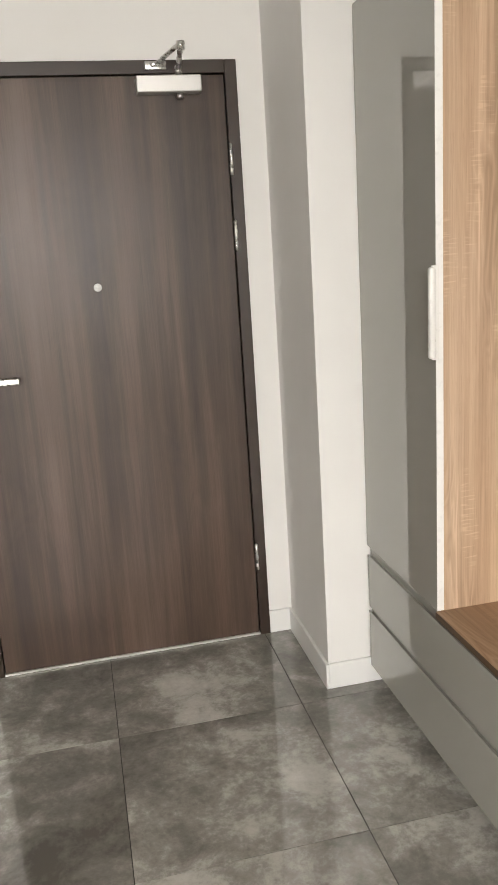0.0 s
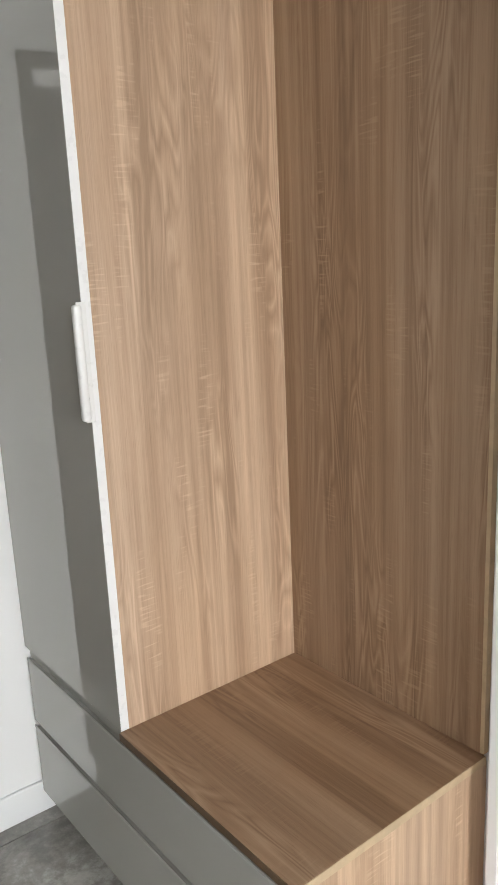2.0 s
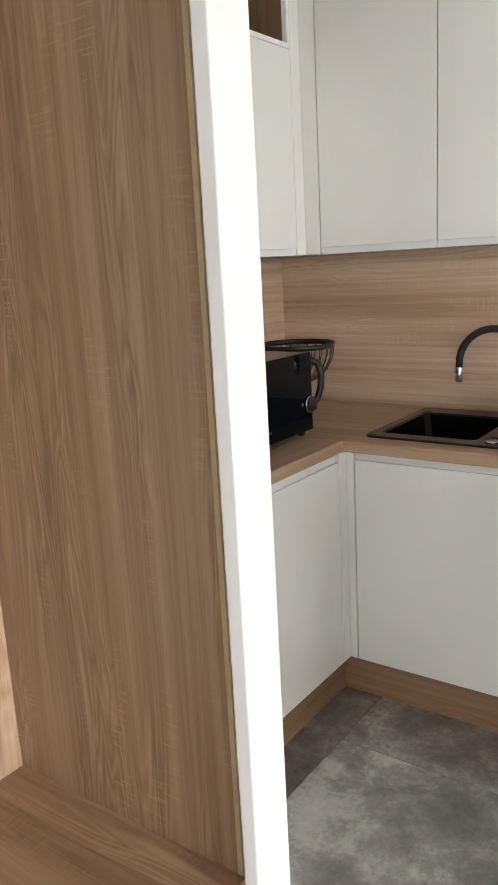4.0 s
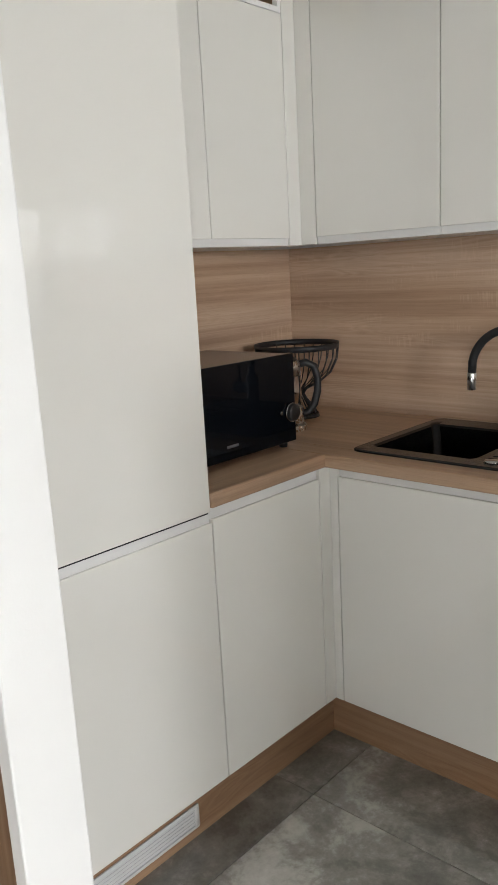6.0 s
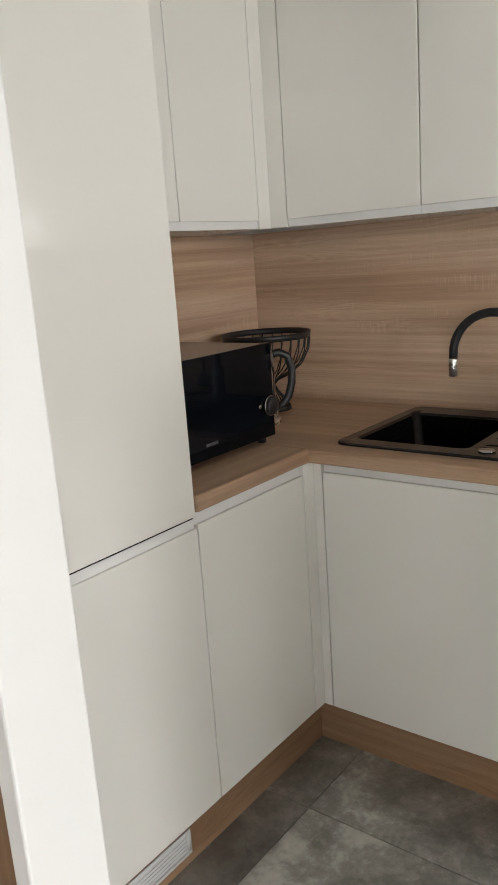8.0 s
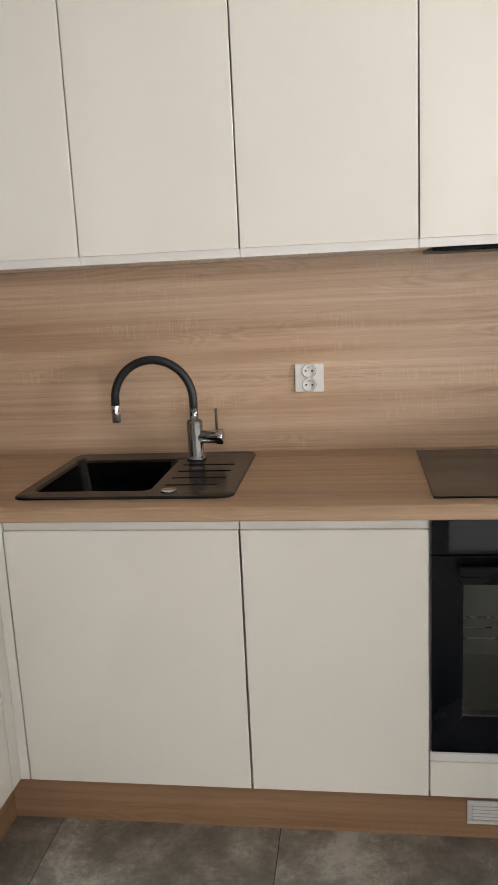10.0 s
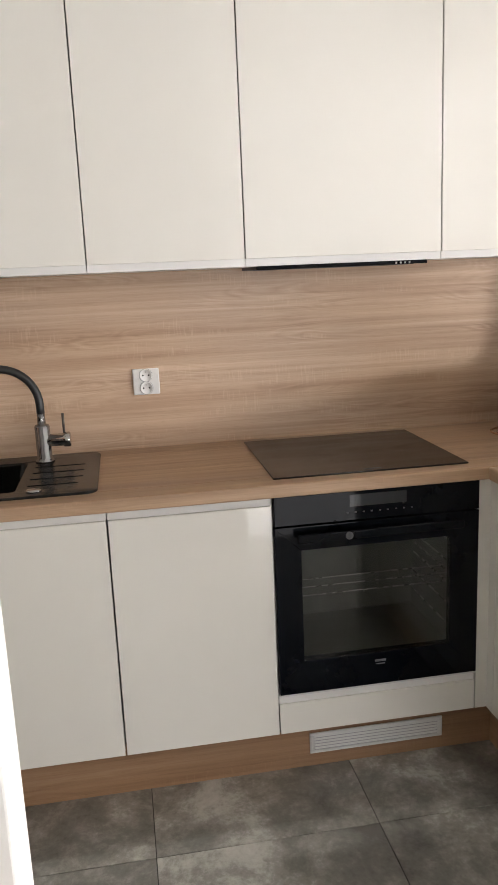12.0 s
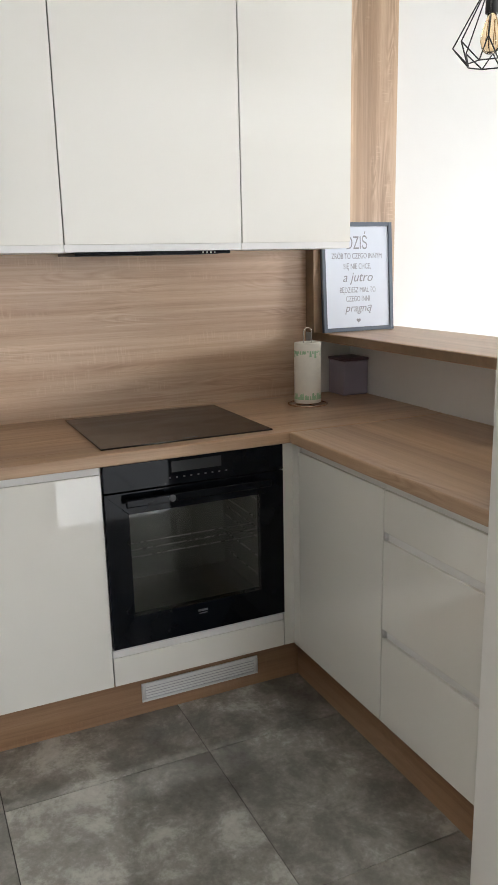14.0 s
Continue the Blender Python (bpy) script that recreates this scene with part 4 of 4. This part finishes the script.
def wall_socket():
    x, y0, y1, z0, z1 = SX - 0.0003, 1.022, 1.109, 1.092, 1.178
    d = thing("wall_socket", (x, 1.066, z0), "white double wall socket on the oak splashback", "socket")
    part("plate", box(x - 0.011, x, y0, y1, z0, z1, 0.003), WHITEPLASTIC, d)
    for zc in (1.1145, 1.1565):
        cup = part("cup", lathe([(0.021, 0.0), (0.0215, 0.002), (0.019, 0.003), (0.0185, 0.0012), (0.001, 0.001)], (x - 0.0112, 1.066, zc), 26, "x"), SKIRT, d, "round socket cup")
        # grey ring draws the shadow round the cup in colour
        part("cup_rim_shade", lathe([(0.0205, 0.0022), (0.0222, 0.0022), (0.0222, 0.0002), (0.0205, 0.0002)], (x - 0.0112, 1.066, zc), 26, "x", True), VENTGREY, cup, "grey ring painted as shadow round the cup")
        for dy in (-0.0095, 0.0095):
            part("pin_hole", lathe([(0.0028, 0), (0.0028, 0.0006)], (x - 0.0124, 1.066 + dy, zc), 10, "x"), DARKHOLE, cup)
        part("earth_pin", lathe([(0.0026, 0), (0.0022, 0.004)], (x - 0.0124, 1.066, zc + 0.011), 10, "x"), STEEL, cup)
    return d


wall_socket()


def towel_roll():
    x, y = 3.115, -0.143
    d = thing("paper_towel_holder", (x, y, CT), "wire paper towel holder with a green-printed roll", "paper towel")
    part("base_ring", tube(arc((x, y, CT + 0.003), 0.074, 0, 345, 40, "xy"), 0.003, 8), BRASSWIRE, d, "copper-toned base ring")
    part("base_cross", join(tube([(x - 0.072, y, CT + 0.003), (x + 0.072, y, CT + 0.003)], 0.003, 8), tube([(x, y - 0.072, CT + 0.0035), (x, y + 0.072, CT + 0.0035)], 0.003, 8)), BRASSWIRE, d)
    part("loop", tube([(x, y - 0.017, CT + 0.004), (x, y - 0.017, 1.18)] + arc((x, y, 1.185), 0.017, 180, 0, 10) + [(x, y + 0.017, 1.18), (x, y + 0.017, CT + 0.004)], 0.0026, 8), CHROME, d, "chrome wire loop")
    roll = part("roll", lathe([(0.020, 0.9205), (0.0495, 0.9205), (0.051, 0.923), (0.051, 1.145), (0.0495, 1.147), (0.020, 1.147), (0.0195, 1.14), (0.0195, 0.93)], (x, y, 0), 40, ring=True), PAPER, d, "white paper towel roll")
    rnd = random.Random(4)
    for z0, up in ((0.935, 1), (1.120, -1)):
        bms = []
        for k in range(34):
            a0 = 2 * math.pi * k / 34
            hgt = rnd.uniform(0.004, 0.028)
            a1 = a0 + 2 * math.pi / 34 * rnd.uniform(0.7, 1.4)
            zz = sorted((z0, z0 + up * hgt))
            b = bmesh.new()
            vs = [b.verts.new((x + 0.0513 * math.cos(a), y + 0.0513 * math.sin(a), z)) for a, z in ((a0, zz[0]), (a1, zz[0]), ((a0 + a1) / 2 + 0.03, zz[1]), (a0 + 0.02, zz[1] - 0.002))]
            b.faces.new(vs)
            bms.append(b)
        part("leaf_print", join(*bms), GREENPRINT, roll, "green leaf print")
    return d


towel_roll()

storage = thing("storage_box", (3.255, -0.412, CT), "small lilac storage box with a plum lid under the bar", "box")
part("body", box(3.190, 3.311, -0.466, -0.350, CT + 0.0003, 1.050, 0.006, 3), LILAC, storage)
part("lid", box(3.188, 3.313, -0.468, -0.348, 1.0505, 1.062, 0.004, 2), LILAC_LID, storage, "plum lid")


def framed_poster():
    w, h = 0.328, 0.425
    d = thing("framed_poster", (0, 0, 0), "slate-framed poster with grey Polish lettering leaning on the oak panel", "picture")
    f = 0.016

    # built upright in the x-z plane facing -y, base at z = 0
    part("frame", join(box(-w / 2, -w / 2 + f, -0.010, 0.008, 0, h, 0.001), box(w / 2 - f, w / 2, -0.010, 0.008, 0, h, 0.001), box(-w / 2 + f, w / 2 - f, -0.010, 0.008, 0, f, 0.001), box(-w / 2 + f, w / 2 - f, -0.010, 0.008, h - f, h, 0.001)), SLATE, d, "slate blue frame")
    sheet = part("sheet", box(-w / 2 + f, w / 2 - f, -0.003, 0.004, f, h - f), POSTER, d, "white poster sheet")

    def words(text, z, size, shear=0.0, stretch=1.0):
        cu = bpy.data.curves.new("words", "FONT")
        cu.body, cu.size, cu.align_x, cu.shear, cu.extrude = text, size, "CENTER", shear, 0.0002
        cu.resolution_u = 3
        tmp = bpy.data.objects.new("words", cu)
        scene.collection.objects.link(tmp)
        me = bpy.data.meshes.new_from_object(tmp.evaluated_get(bpy.context.evaluated_depsgraph_get()))
        bpy.data.objects.remove(tmp)
        b = bmesh.new()
        b.from_mesh(me)
        bpy.data.meshes.remove(me)
        moved(b, Matrix.Translation((0, -0.0035, z)) @ Matrix.Rotation(radians(90), 4, "X") @ Matrix.Diagonal((stretch, 1, 1, 1)))
        part("lettering", b, INK, sheet, "grey lettering")

    words("DZIŚ", 0.322, 0.072, 0, 0.62)
    words("ZRÓB TO CZEGO INNYM", 0.285, 0.031, 0, 0.66)
    words("SIĘ NIE CHCE,", 0.245, 0.031, 0, 0.66)
    words("a jutro", 0.196, 0.052, 0.3, 1.0)
    words("BĘDZIESZ MIAŁ TO", 0.153, 0.030, 0, 0.66)
    words("CZEGO INNI", 0.118, 0.030, 0, 0.66)
    words("pragną", 0.078, 0.044, 0.3, 1.0)
    hb = bmesh.new()
    pts = []
    for k in range(28):
        a = 2 * math.pi * k / 28
        pts.append(hb.verts.new((0.00062 * 16 * math.sin(a) ** 3, -0.0034, 0.042 + 0.00062 * (13 * math.cos(a) - 5 * math.cos(2 * a) - 2 * math.cos(3 * a) - math.cos(4 * a)))))
    hb.faces.new(pts)
    part("heart", hb, INK, sheet, "small grey heart")
    d.matrix_basis = Matrix.Translation((3.222, -0.438, 1.1665)) @ Matrix.Rotation(radians(-90), 4, "Z") @ Matrix.Rotation(radians(-4.0), 4, "X")
    return d


framed_poster()


def pendant_lamp():
    x, y, zb = 2.612, -0.52, 2.035
    d = thing("pendant_lamp", (x, y, H), "black wire cage pendant with an amber filament bulb above the bar", "pendant lamp")
    part("cable", tube([(x, y, H - 0.02), (x, y, zb + 0.22)], 0.003, 8), BLACK, d, "black cable")
    part("canopy", lathe([(0.05, H - 0.022), (0.05, H - 0.004), (0.045, H - 0.0005)], (x, y, 0), 28), BLACK, d, "black ceiling canopy")
    part("socket", lathe([(0.010, zb + 0.225), (0.020, zb + 0.215), (0.021, zb + 0.145), (0.018, zb + 0.143)], (x, y, 0), 24), BLACK, d, "black lamp holder")
    levels = [(0.022, zb + 0.215), (0.115, zb + 0.055), (0.072, zb)]
    n = 8

    def ring(r, z, turn):
        return [(x + r * math.cos(2 * math.pi * (k + turn) / n), y + r * math.sin(2 * math.pi * (k + turn) / n), z) for k in range(n)]

    a, b, c = ring(*levels[0], 0), ring(*levels[1], 0), ring(*levels[2], 0.5)
    for k in range(n):
        part("cage_wire", tube([a[k], b[k]], 0.0022, 6), BLACK, d)
        part("cage_wire", tube([b[k], c[k]], 0.0022, 6), BLACK, d)
        part("cage_wire", tube([b[k], c[k - 1]], 0.0022, 6), BLACK, d)
        part("cage_wire", tube([c[k], c[(k + 1) % n]], 0.0022, 6), BLACK, d)
    bulb = part("bulb", lathe([(0.013, zb + 0.143), (0.016, zb + 0.13), (0.031, zb + 0.085), (0.0325, zb + 0.065), (0.026, zb + 0.04), (0.012, zb + 0.029), (0.001, zb + 0.027)], (x, y, 0), 28), AMBER, d, "amber glass bulb")
    part("filament", join(*[tube([(x + 0.008 * math.cos(t), y + 0.008 * math.sin(t), zb + 0.125), (x + 0.012 * math.cos(t + 0.5), y + 0.012 * math.sin(t + 0.5), zb + 0.055)], 0.0008, 5) for t in (0, 1.57, 3.14, 4.71)]), FILAMENT, bulb)
    return d


pendant_lamp()

# ---- floor, its tiles last ----
floor = structure("floor", box(FARWEST, EAST, SOUTH, NORTH + 0.06, -0.12, -0.0035), GROUT, "dark grey concrete-look tiled floor", "floor")
P, JX, JY, J = 0.602, 2.4985, 0.547, 0.0022
tiles = {}
for i in range(-11, 3):
    for j in range(-11, 5):
        x0, x1 = max(JX + i * P + J / 2, FARWEST), min(JX + (i + 1) * P - J / 2, EAST)
        y0, y1 = max(JY + j * P + J / 2, SOUTH), min(JY + (j + 1) * P - J / 2, NORTH - 0.011)
        if x1 - x0 < 0.02 or y1 - y0 < 0.02 or (x1 < WEST and y0 > 0.4):
            continue
        key = (round(x1 - x0, 4), round(y1 - y0, 4))
        if key not in tiles:
            bm = box(-key[0] / 2, key[0] / 2, -key[1] / 2, key[1] / 2, -0.0034, 0.0)
            bmesh.ops.bevel(bm, geom=[e for e in bm.edges if all(v.co.z > -0.001 for v in e.verts)], offset=0.0008, segments=1, affect="EDGES")
            me = bpy.data.meshes.new("tile")
            bm.to_mesh(me)
            bm.free()
            me.materials.append(TILE)
            tiles[key] = me
        t = new("tile", tiles[key])
        t.location = ((x0 + x1) / 2, (y0 + y1) / 2, 0)
        t.parent = floor
